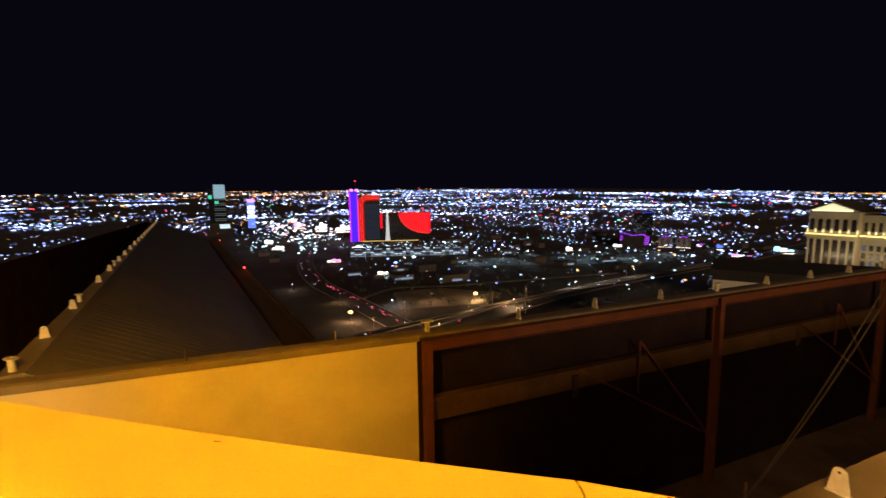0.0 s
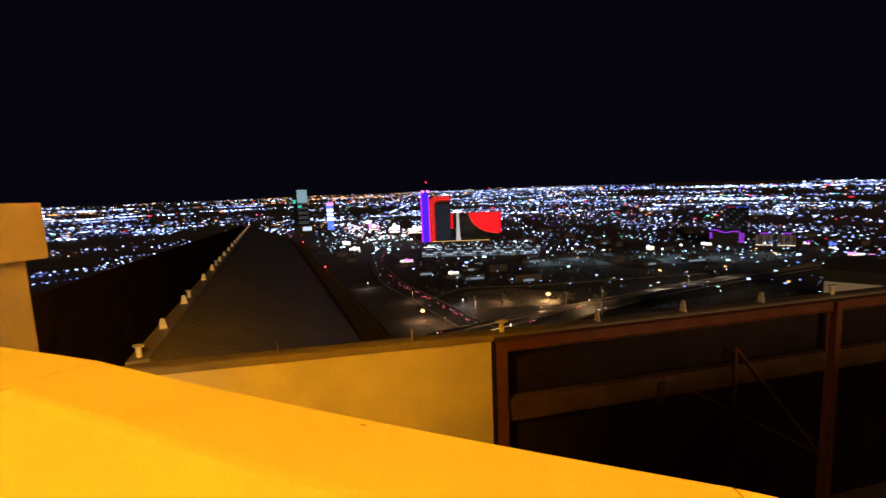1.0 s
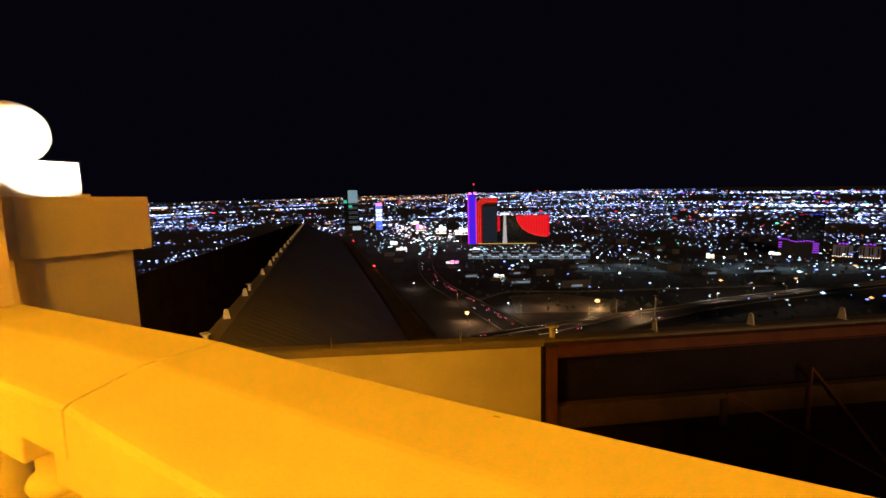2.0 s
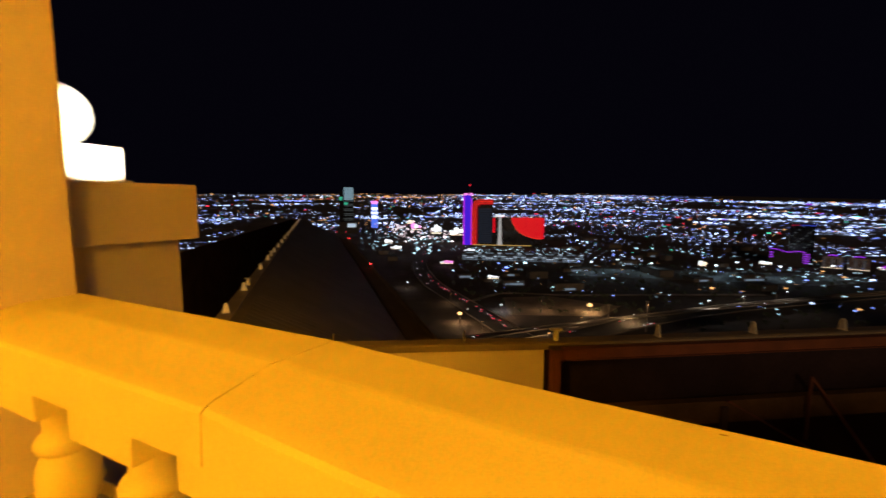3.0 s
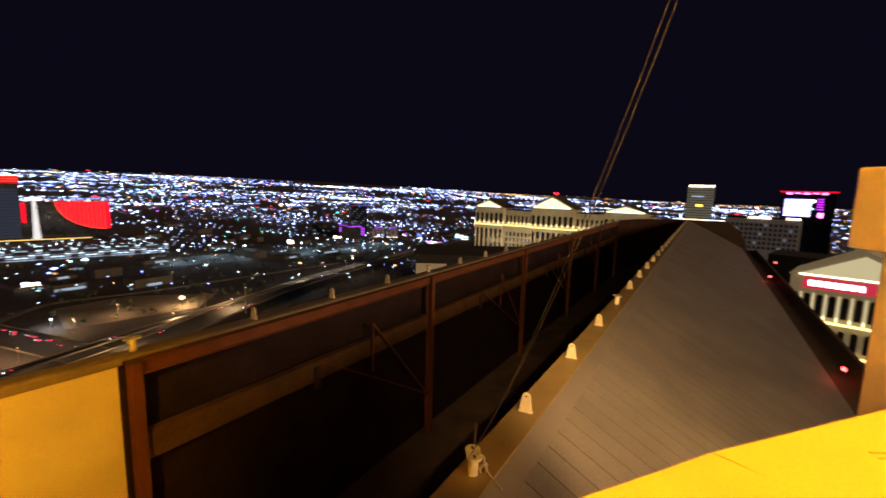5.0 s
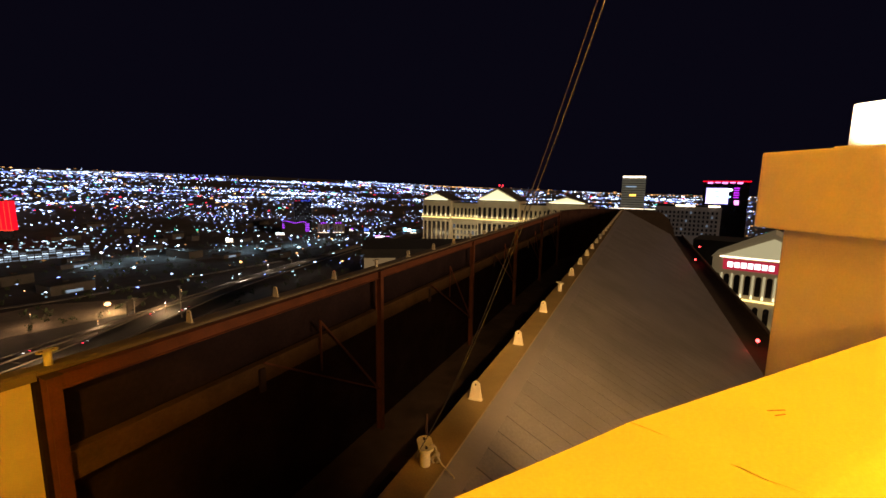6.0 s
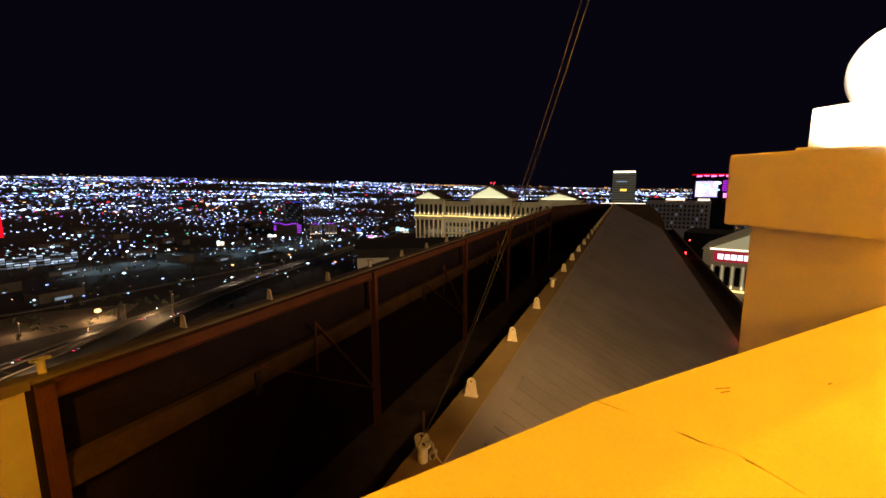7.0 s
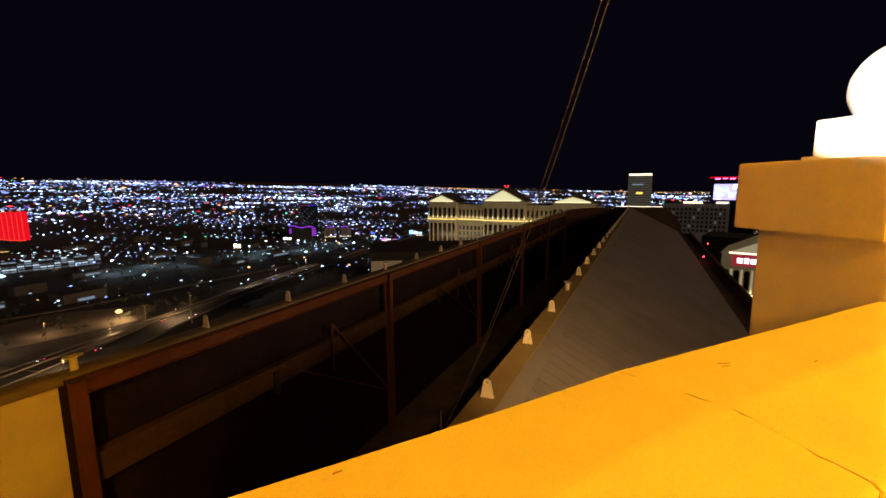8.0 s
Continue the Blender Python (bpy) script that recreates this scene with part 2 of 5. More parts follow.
def coping(k):
    a, b = Vector(RAIL[k]), Vector(RAIL[k + 1])
    ma, mb = mitre(k), mitre(k + 1)
    d = (b - a).normalized()
    steps = 46
    gap = 0.0022

    def station(f, ragged):
        def place(p):
            w, z = p
            q = (a + ma * w).lerp(b + mb * w, f) + rail_normal(k) * BOW[k] * 4 * f * (1 - f)
            q = q + d * w * (SKEW.get(k, 0.0) * (1 - f) + SKEW.get(k + 1, 0.0) * f)
            wob = noise.noise(Vector((q.x * 5, q.y * 5, z * 9 + w * 7))) * 0.0024
            if ragged:
                j = k if f < 0.5 else k + 1
                ease = abs(noise.noise(Vector((w * 17, z * 5, 1.3 + j)))) * 0.0030
                drift = 0.016 * noise.noise(Vector((w * 9, z * 9, 4.2 + j))) + 0.007 * noise.noise(Vector((w * 40, z * 20, 2.2 + j)))
                q = q + d * ((gap + ease) * (1 if f < 0.5 else -1) + drift)
            n = rail_normal(k)
            return (q.x + n.x * wob, q.y + n.y * wob, RAIL_Z + z + wob * 0.7)
        return place
    return sweep(COPING, [station(i / steps, i in (0, steps)) for i in range(steps + 1)])


for k in range(3):
    part("coping", coping(k), STUCCO, balustrade, "smooth cream coping with a sloped inner half")


def rail_core(k):
    a, b = Vector(RAIL[k]), Vector(RAIL[k + 1])
    ma, mb = mitre(k), mitre(k + 1)
    sec = [(0.006, -0.010), (0.012, -0.0062), (0.25, -0.0082), (0.44, -0.0545), (0.4545, -0.069), (0.4545, -0.20), (0.012, -0.19)]

    n = rail_normal(k)
    d = (b - a).normalized()

    def st(f):
        return lambda p: (*((a + ma * p[0]).lerp(b + mb * p[0], f) + n * BOW[k] * 4 * f * (1 - f)
                            + d * p[0] * (SKEW.get(k, 0.0) * (1 - f) + SKEW.get(k + 1, 0.0) * f)), RAIL_Z + p[1])
    return sweep(sec, [st(i / 12) for i in range(13)])


for k in range(3):
    part("joint_core", rail_core(k), JOINT, balustrade, "dark mortar inside the coping joints")

BALUSTER = [(0.13, 0.0), (0.13, 0.05), (0.09, 0.06), (0.08, 0.085), (0.105, 0.12), (0.120, 0.18), (0.118, 0.25), (0.104, 0.30),
            (0.098, 0.325), (0.10, 0.335), (0.118, 0.342), (0.127, 0.36), (0.127, 0.375), (0.116, 0.392), (0.094, 0.40), (0.086, 0.43), (0.09, 0.50), (0.09, 0.60)]
first = None
for k in range(3):
    a, b = Vector(RAIL[k]), Vector(RAIL[k + 1])
    n, d = rail_normal(k), (b - a).normalized()
    length = (b - a).length
    spots = ((0.79, 1.40, 1.99), (0.60, 1.21), (0.02, 0.63, 1.24, 1.85))[k]
    turn = math.degrees(math.atan2(d.y, d.x))
    part("plinth", box((0, 0.06, FLOOR_Z), (length, 0.42, FLOOR_Z + 0.16), pose(a.x, a.y, 0, 0, 0, turn) @ Matrix.Diagonal((1, -1, 1, 1)), 0.012), STUCCO, balustrade)
    for i, s in enumerate(spots):
        q = a + d * s + n * 0.28
        if first is None:
            first = part("baluster", lathe([(r * (0.84 if z > 0.32 else 0.94), z * 1.07) for r, z in BALUSTER], 28), STUCCO, balustrade, smooth=True)
            ob = first
        else:
            ob = new("baluster", first.data)
            ob.parent = balustrade
        ob.matrix_local = Matrix.Translation((q.x, q.y, FLOOR_Z + 0.16)) @ Matrix.Identity(4)
    for s in spots:
        q2 = a + d * s + n * 0.23
        part("capital_block", box((-0.183, -0.208, RAIL_Z - 0.338), (0.183, 0.165, RAIL_Z - 0.216), pose(q2.x, q2.y, 0, 0, 0, turn), 0.006), STUCCO, balustrade)

# scuffs on the coping
SCUFF = material("brown_scuff", (0.38, 0.25, 0.10), 0.9)
for x, y, l, turn in ((-0.416, 0.962, 0.008, -10), (0.53, 0.66, 0.018, -38), (0.515, 0.652, 0.012, -30), (0.72, 0.50, 0.007, -20)):
    part("scuff", box((-l, -0.0016, RAIL_Z - 0.002), (l, 0.0016, RAIL_Z + 0.0016), pose(x, y, 0, 0, 0, turn), 0.0008), SCUFF, balustrade, "small brown scuff")

# balcony floor and the drum below it
FRONT = [tuple(Vector(p) + 0.06 * mitre(k)) for k, p in enumerate(RAIL)]
drum_poly = [(-9.0, -1.5), (-6.0, 1.62)] + FRONT + [(5.2, -1.6), (5.8, -6.0), (-8.0, -7.0)]
tagged(part("balcony_floor", prism(list(reversed(drum_poly)), FLOOR_Z - 0.3, FLOOR_Z), STUCCO_PIER), "cream rendered balcony floor of the roof rotunda", "floor", kind="structure")
inner = [(x * 0.985 - 0.01, y - 0.12) for x, y in drum_poly]
tagged(part("wall_drum", prism(list(reversed(inner)), 133.0, FLOOR_Z - 0.3), STUCCO_PIER), "cream rendered drum wall below the balcony", "wall", kind="structure")

# rotunda wall behind the balcony, soffit above
tagged(part("wall_back", box((-8.0, -5.2, FLOOR_Z), (6.0, -4.8, 154.2)), STUCCO_PIER), "cream rendered rotunda wall behind the balcony", "wall", kind="structure")
tagged(part("ceiling", box((-8.0, -5.2, 154.2), (6.0, -0.6, 154.5)), STUCCO_PIER), "cream rendered rotunda soffit", "ceiling", kind="structure")


def pier(at, turn, label, k=1.0, x0=0.52, x1=0.52, y0=-0.245):
    """A square pier under a thick slab; k is its size."""
    t = thing("pier", label, "pier", "piers beside the balustrade", at=pose(at[0], at[1], 0, 0, 0, turn))
    low, top = 149.97 - 0.23 * k, 149.97 + 0.095 * k
    part("shaft", box((-0.44 * k, y0 * k, 134.0), (0.44 * k, 0.245 * k, low + 0.005), None, 0.008), STUCCO_PIER, t)
    part("slab", box((-x0 * k, -0.32 * k, low), (x1 * k, 0.32 * k, top), None, 0.012), STUCCO_PIER, t, "thick overhanging cream cap slab")
    return t


def ball_finial(at, turn, k=1.0, block=0.235, centre=0.415, aside=0.0, r=0.205):
    z = 149.97 + 0.095 * k
    t = thing("ball_finial", "white floodlit stone ball on a square block", "ball finial", "ball finials on the piers", at=pose(at[0], at[1], z, 0, 0, turn))
    part("footing", box((-0.26 * k, -0.24 * k, 0.0), (0.26 * k, 0.24 * k, 0.03 * k), None, 0.005), BALL_STONE, t)
    part("block", box((-0.23 * k, -0.21 * k, 0.028 * k), (0.23 * k, 0.21 * k, block * k), None, 0.012), BALL_STONE, t)
    bm = bmesh.new()
    bmesh.ops.create_uvsphere(bm, u_segments=40, v_segments=24, radius=r * k, matrix=Matrix.Translation((aside * k, 0, centre * k)))
    for v in bm.verts:
        v.co += v.normal * 0.003 * noise.noise(v.co * 30)
    part("ball", bm, BALL_STONE, t, smooth=True)
    return t


PIER_W, PIER_E = ((-4.04, 2.338), -9.8), ((2.18, 0.45), -29.4)
pier(*PIER_W, "cream stucco pier with a thick slab beside the balustrade", 1.22, x0=0.66)
pier(*PIER_E, "cream stucco pier with a thick slab beside the balustrade", y0=-0.31)
ball_finial((-4.309, 2.386), -9.8, 1.22, centre=0.425, aside=-0.08, r=0.197)
ball_finial((2.21, 0.435), -29.4, 1.0, 0.205, 0.335)

col = thing("pillar", "tall plain cream stucco pillar at the end of the balustrade", "pillar")
part("shaft", box((-0.45, -0.36, FLOOR_Z), (0.45, 0.36, 154.2), pose(-3.60, 1.315, 0, 0, 0, -12), 0.01), STUCCO_PIER, col)
col2 = thing("pillar", "tall plain cream stucco pillar at the end of the balustrade", "pillar")
part("shaft", box((-0.45, -0.40, FLOOR_Z), (0.45, 0.40, 154.2), pose(3.35, -0.45, 0, 0, 0, -24), 0.01), STUCCO_PIER, col2)

for x, y, z in LANTERNS:
    lan = thing("lantern", "unseen black iron lantern hanging under the rotunda soffit", "lantern", "rotunda lanterns")
    part("cap", lathe([(0.02, z + 0.75), (0.12, z + 0.62), (0.24, z + 0.52), (0.24, z + 0.48)], 12, Matrix.Translation((x, y, 0))), BLACK_IRON, lan)
    part("chain", bar((x, y, z + 0.7), (x, y, 154.2), 0.03, 0.03), BLACK_IRON, lan)


# housing for one of the added roof lamps
def flood(at, aim):
    t = thing("floodlight", "added small black floodlight on a bracket", "floodlight", "roof floodlights", at=look(at, aim))
    part("housing", box((-0.16, -0.12, 0.13), (0.16, 0.12, 0.24), None, 0.01), BLACK_IRON, t)
    part("bracket", box((-0.02, -0.4, 0.15), (0.02, -0.1, 0.19)), BLACK_IRON, t)


for at, aim, wide in SPOTS:
    t = thing("spotlight", "small black wall spotlight on a short bracket", "spotlight", "wall spotlights", at=look(at, aim))
    part("housing", lathe([(0.06, 0.06), (0.07, 0.1), (0.07, 0.3)], 12), BLACK_IRON, t)
    part("bracket", box((-0.015, 0.0, 0.12), (0.015, 0.35, 0.15)), BLACK_IRON, t)
    if at[0] < -5:
        inv = look(at, aim).inverted()
        part("stem", bar(inv @ Vector((at[0] - 0.14, at[1], at[2] + 0.02)), inv @ Vector((at[0] - 0.14, at[1], 154.2)), 0.03, 0.03), BLACK_IRON, t)


# ---- hotel wings ----
def lug_mesh():
    """Rounded plate with a hole on a base plate."""
    bm = bmesh.new()
    outline = [(-0.165, 0.0), (-0.155, 0.12), (-0.112, 0.38)]
    outline += [(0.112 * math.cos(a), 0.40 + 0.11 * math.sin(a)) for a in [math.pi * (1 - k / 8) for k in range(9)]]
    outline += [(0.112, 0.38), (0.155, 0.12), (0.165, 0.0)]
    f = [bm.verts.new((x, -0.025, z)) for x, z in outline]
    b = [bm.verts.new((x, 0.025, z)) for x, z in outline]
    n = len(outline)
    bm.faces.new(f)
    bm.faces.new(list(reversed(b)))
    for k in range(n):
        bm.faces.new((f[k], b[k], b[(k + 1) % n], f[(k + 1) % n]))
    bmesh.ops.recalc_face_normals(bm, faces=bm.faces)
    return bm


def make_lug():
    t = thing("anchor_lug", "cream painted rounded steel anchor lug with a hole", "anchor lug", "roof anchor lugs")
    plate = part("plate", lug_mesh(), LUG_PAINT, t)
    part("base_plate", box((-0.185, -0.07, 0.0), (0.185, 0.07, 0.02), None, 0.004), LUG_PAINT, t)
    hole = lathe([(0.026, -0.004), (0.026, 0.004)], 10, pose(0, -0.026, 0.42, 90))
    part("eye", hole, SEAM_DARK, plate, "dark drilled eye")
    hole = lathe([(0.026, -0.004), (0.026, 0.004)], 10, pose(0, 0.026, 0.42, 90))
    part("eye", hole, SEAM_DARK, plate, "dark drilled eye")
    return t


def make_davit():
    t = thing("davit_post", "cream painted steel post with a slotted top plate", "davit post", "roof davit posts")
    part("post", lathe([(0.105, 0.0), (0.105, 0.42)], 16), LUG_PAINT, t, smooth=False)
    bm = bmesh.new()
    add_prism(bm, [(0.13 * math.cos(a) + (0.14 if math.cos(a) > 0 else -0.14), 0.15 * math.sin(a)) for a in [2 * math.pi * (k + 0.5) / 16 for k in range(16)]], 0.42, 0.46)
    top = part("top_plate", bm, LUG_PAINT, t)
    for sx in (-0.15, 0.15):
        part("slot", box((sx - 0.05, -0.025, 0.459), (sx + 0.05, 0.025, 0.464)), SEAM_DARK, top, "dark slot in the plate")
    return t


LUG0, DAVIT0 = make_lug(), make_davit()
CAP_Z = 144.4


def wing(name, turn, lug_c, far_c, s0, s1, s_out, lugs, davits, cap_mat, tip_c=None, bend=None):
    """A wing of the hotel: s runs outwards along it, c to its left. Lug row at lug_c, far parapet at far_c."""
    m = pose(0, 0, 0, 0, 0, turn)
    w = thing("hotel_wing", "dark hotel wing with grey standing seam roof slopes", "building", at=m)
    a, b = lug_c + 0.36, lug_c - 0.40
    part("parapet_cap", sweep([(a, CAP_Z - 0.02), (b, CAP_Z), (b, CAP_Z - 0.25), (a - 0.06, CAP_Z - 0.25), (a, CAP_Z - 0.22)],
                              [lambda p, s=s: (s, p[0], p[1]) for s in (s0, s1)]), cap_mat, w, "tan metal parapet flashing")
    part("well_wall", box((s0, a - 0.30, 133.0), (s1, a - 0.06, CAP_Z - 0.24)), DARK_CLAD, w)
    slope = math.tan(radians(27.5))
    e = b - 10.8
    z_at = lambda c: CAP_Z - 0.06 - (b - c) * slope
    part("ridge_band", sweep([(b, z_at(b)), (b - 0.42, z_at(b - 0.42)), (b - 0.42, z_at(b - 0.42) - 0.05), (b, z_at(b) - 0.05)],
                             [lambda p, s=s: (s, p[0], p[1]) for s in (s0, s1)]), ROOF_BAND, w, "smooth grey ridge flashing")
    part("roof_deck", sweep([(b, z_at(b) - 0.016), (e, z_at(e) - 0.016), (e, z_at(e) - 0.4), (b, z_at(b) - 0.4)],
                            [lambda p, s=s: (s, p[0], p[1]) for s in (s0, s1)]), SEAM_DARK, w)
    ez = z_at(e)
    part("eave_ledge", box((s0, e - 2.4, ez - 0.9), (s1, e, ez - 0.45)), LEDGE, w, "brown eave ledge")
    part("eave_parapet", box((s0, e - 2.7, ez - 0.9), (s1, e - 2.4, ez - 0.1)), LEDGE, w)
    part("facade", box((s0, e - 2.3, 0), (s1, e - 2.0, ez - 0.9)), FACADE, w)
    part("well_deck", box((s0, a - 0.06, 132.8), (s1, far_c + 0.2, 133.0)), DECK, w, "dark gravel roof deck")
    # outer slope beyond the far parapet
    if tip_c is None:
        part("outer_slope", sweep([(far_c + 0.36, CAP_Z - 0.1), (far_c + 11.6, CAP_Z - 6.0), (far_c + 11.6, CAP_Z - 6.4), (far_c + 0.36, CAP_Z - 0.5)],
                                  [lambda p, s=s: (s, p[0], p[1]) for s in (s_out, bend or s1)]), ROOF_BAND, w)
        part("outer_facade", box((s_out, far_c + 11.3, 0), (bend or s1, far_c + 11.6, CAP_Z - 6.3)), FACADE, w)
        rim = [(far_c + 0.4, CAP_Z - 0.1), (far_c + 11.6, CAP_Z - 6), (far_c + 11.6, 0)]
    else:
        part("outer_facade", prism([(s_out, far_c + 0.12), (s1, tip_c + 0.12), (s1, tip_c + 0.4), (s_out, far_c + 0.4)], 0, CAP_Z - 0.3), FACADE, w)
        rim = [(tip_c + 0.3, CAP_Z - 0.1), (tip_c + 0.3, 0)]
    # hipped end
    far_end = far_c if tip_c is None else tip_c
    if bend:
        far_end, rim = lug_c + 0.6, [(lug_c + 0.9, CAP_Z - 0.1), (lug_c + 0.9, 0)]
    part("end_screen", box((s1, lug_c - 0.4, 133.0), (s1 + 0.3, far_end + 0.3, CAP_Z - 0.1)), DARK_CLAD, w)
    part("end_slope", sweep([(e, ez), (b, CAP_Z - 0.1)] + rim + [(e, 0)], [lambda p, s=s: (s, p[0], p[1]) for s in (s1 + 0.3, s1 + 0.6)]), DARK_CLAD, w)
    for s in lugs:
        copy_thing(LUG0, m @ pose(s, lug_c, CAP_Z - 0.01, 0, 0, 94 if s % 2 > 1 else 87))
    for s in davits:
        copy_thing(DAVIT0, m @ pose(s, lug_c, CAP_Z - 0.01, 0, 0, 35))
    return w, m, b, z_at, e


R_TURN, L_TURN = 22.2, 121.7
R_LUGS = [9.65 + 4.32 * k for k in range(25) if k not in (3, 9, 15, 21)]
R_DAVITS = [6.75, 22.6, 48.5, 74.4, 100.4]
R_END, R_BEND = 118.0, 97.0
WR = wing("hotel_wing", R_TURN, 4.15, 16.45, -1.5, R_END, 6.0, R_LUGS, R_DAVITS, CAP_EAST, bend=R_BEND)
L_LUGS = [23.4, 29.0, 37.6, 43.2, 49.7, 55, 61, 67, 73, 79, 85, 91, 97, 103, 109, 115, 121, 127, 133]
L_DAVITS = [19.3, 30.8, 46.5]
WL = wing("hotel_wing", L_TURN, 5.03, 17.4, 18.9, 138.0, 18.9, L_LUGS, L_DAVITS, CAP_METAL, 7.6)

WELL_BACK = material("dark_parapet_back", (0.13, 0.08, 0.07), 0.95, 0, 0.2, 6, 0.3, 0.5, spec=0.05)
# far parapet of the west wing, seen from inside
m = WL[1]
tagged(part("wall_west_parapet", prism([tuple((m @ Vector((s, c, 0))).xy) for s, c in ((18.9, 17.2), (138, 7.4), (138, 7.7), (18.9, 17.5))], 133.0, CAP_Z), WELL_BACK), "dark back of the west wing parapet", "wall", kind="structure")

# cream screen wall that closes the west wing's well, with its cap
m = WR[1]
S_A = 5.75
mw = m @ pose(S_A, 16.15, 0, 0, 0, -2.6) @ pose(-S_A, -16.42, 0)      # the wall stands slightly askew to the truss
m = m @ pose(0, -0.35, 0)
tagged(part("wall_screen", box((-8.2, 16.55, 133.0), (S_A - 0.28, 16.8, CAP_Z - 0.34), mw), SCREEN_WALL), "amber-lit cream rendered screen wall", "wall", kind="structure")
cap = thing("wall_cap", "tan folded metal cap along the screen wall and steel frame", "wall cap")
part("cap_run", sweep([(16.42, CAP_Z - 0.30), (16.40, CAP_Z - 0.05), (16.52, CAP_Z), (17.15, CAP_Z - 0.03), (17.15, CAP_Z - 0.3)],
                      [lambda p, s=s: mw @ Vector((s, p[0], p[1])) for s in (-8.35, S_A - 0.2)]), CAP_METAL, cap)
part("cap_run", sweep([(16.42, CAP_Z - 0.14), (16.40, CAP_Z - 0.04), (16.52, CAP_Z), (17.15, CAP_Z - 0.03), (17.15, CAP_Z - 0.3)],
                      [lambda p, s=s: m @ Vector((s, p[0], p[1])) for s in (S_A - 0.197, R_BEND)]), CAP_METAL, cap)
for s in (-2.9, 2.2):
    rod = thing("vent_rod", "thin grey metal rod standing on the wall cap", "rod", "rods on the wall cap", at=mw @ pose(s, 16.62, CAP_Z - 0.02))
    part("shaft", lathe([(0.032, 0.0), (0.032, 0.50)], 8), CAP_METAL, rod)

# steel frame
frame_thing = thing("steel_truss", "red oxide steel truss with posts, beams and braces", "steel frame", at=m)
POSTS = [S_A + 17.45 * k for k in range(6)]
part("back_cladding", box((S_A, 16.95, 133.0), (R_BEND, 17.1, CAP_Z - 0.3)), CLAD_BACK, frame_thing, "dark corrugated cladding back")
for k, s in enumerate(POSTS):
    for c in (16.02, 16.42):
        part("post_flange", box((s - 0.17, c, 133.0), (s + 0.17, c + 0.03, CAP_Z - 0.16)), STEEL_RED, frame_thing, "red oxide post flange")
    part("post_web", box((s - 0.02, 16.051, 133.0), (s + 0.02, 16.419, CAP_Z - 0.16)), STEEL_RED, frame_thing, "red oxide post web")
    part("post_cap", box((s - 0.22, 15.99, CAP_Z - 0.16), (s + 0.22, 16.47, CAP_Z - 0.13)), STEEL_DARK, frame_thing)
    if k:
        part("beam", box((POSTS[k - 1] + 0.2, 16.2, CAP_Z - 0.62), (s - 0.2, 16.23, CAP_Z - 0.16)), STEEL_RED, frame_thing)
        part("beam_flange", box((POSTS[k - 1] + 0.2, 16.06, CAP_Z - 0.64), (s - 0.2, 16.38, CAP_Z - 0.61)), STEEL_RED, frame_thing)
        part("beam_flange", box((POSTS[k - 1] + 0.2, 16.06, CAP_Z - 0.17), (s - 0.2, 16.38, CAP_Z - 0.145)), STEEL_RED, frame_thing)
        p0 = POSTS[k - 1]
        part("lower_beam", box((p0 + 0.2, 16.3, 140.65), (s - 0.2, 16.7, 141.62)), LOWER_BEAM, frame_thing, "tan lower ledge beam")
        part("brace", bar((p0 + 11.45, 16.1, 139.75), (p0 + 11.45, 16.1, 142.6), 0.09, 0.09), STEEL_RED, frame_thing)
        part("brace", bar((p0 + 11.45, 16.1, 142.55), (s - 0.25, 16.1, 136.0), 0.10, 0.10), STEEL_RED, frame_thing)
        part("brace", bar((p0 + 7.6, 16.12, 141.7), (s - 0.25, 16.12, 136.1), 0.10, 0.10), STEEL_RED, frame_thing)
        part("stub", box((p0 + 7.4, 16.15, 140.3), (p0 + 7.7, 16.28, 141.4)), STEEL_DARK, frame_thing)
dark_edge = part("edge_strip", box((S_A - 0.31, 16.40, 133.0), (S_A - 0.175, 16.62, CAP_Z - 0.31)), CLAD_BACK, frame_thing, "near-black upright strip beside the wall")
for k in range(1, 22):
    if S_A + 4.42 * k > R_BEND - 1:
        break
    if k % 4 == 0:
        copy_thing(DAVIT0, m @ pose(S_A + 0.25 + 4.42 * k, 16.78, CAP_Z - 0.01))
    else:
        copy_thing(LUG0, m @ pose(S_A + 0.25 + 4.42 * k, 16.78, CAP_Z - 0.01, 0, 0, 90))
DAVIT0.matrix_world = m @ pose(S_A + 0.22, 16.78, CAP_Z - 0.01)
LUG0.matrix_world = m @ pose(S_A + 0.25 + 4.42 * 20.5, 16.78, CAP_Z - 0.01, 0, 0, 90)
# raised rounded end of the roof slope and of the well
tip = [(4.4, 144.36), (-2.6, 144.3), (-4.6, 143.9), (-6.2, 142.6), (-7.4, 140.4), (-8.2, 137.8), (4.4, 137.8)]
tagged(part("wall_roof_end", sweep(tip, [lambda q, sa=sa: WR[1] @ Vector((sa, q[0], q[1])) for sa in (R_END - 1.0, R_END + 0.3)]), LEDGE), "grey rounded end of the roof slope", "wall", kind="structure")
turn_in = [(R_BEND + (R_END - R_BEND) * math.sin(math.pi / 2 * k / 14), 4.4 + 12.1 * math.cos(math.pi / 2 * k / 14)) for k in range(15)]
end_wall = [tuple((WR[1] @ Vector((sa, ca, 0))).xy) for sa, ca in turn_in] + [tuple((WR[1] @ Vector((sa + 0.4, ca + 0.4, 0))).xy) for sa, ca in reversed(turn_in)]
tagged(part("wall_rounded_end", prism(list(reversed(end_wall)), 0.0, CAP_Z - 0.02), DARK_CLAD), "dark rounded end wall of the roof well", "wall", kind="structure")


# ---- things on the roofs ----
m = WR[1]


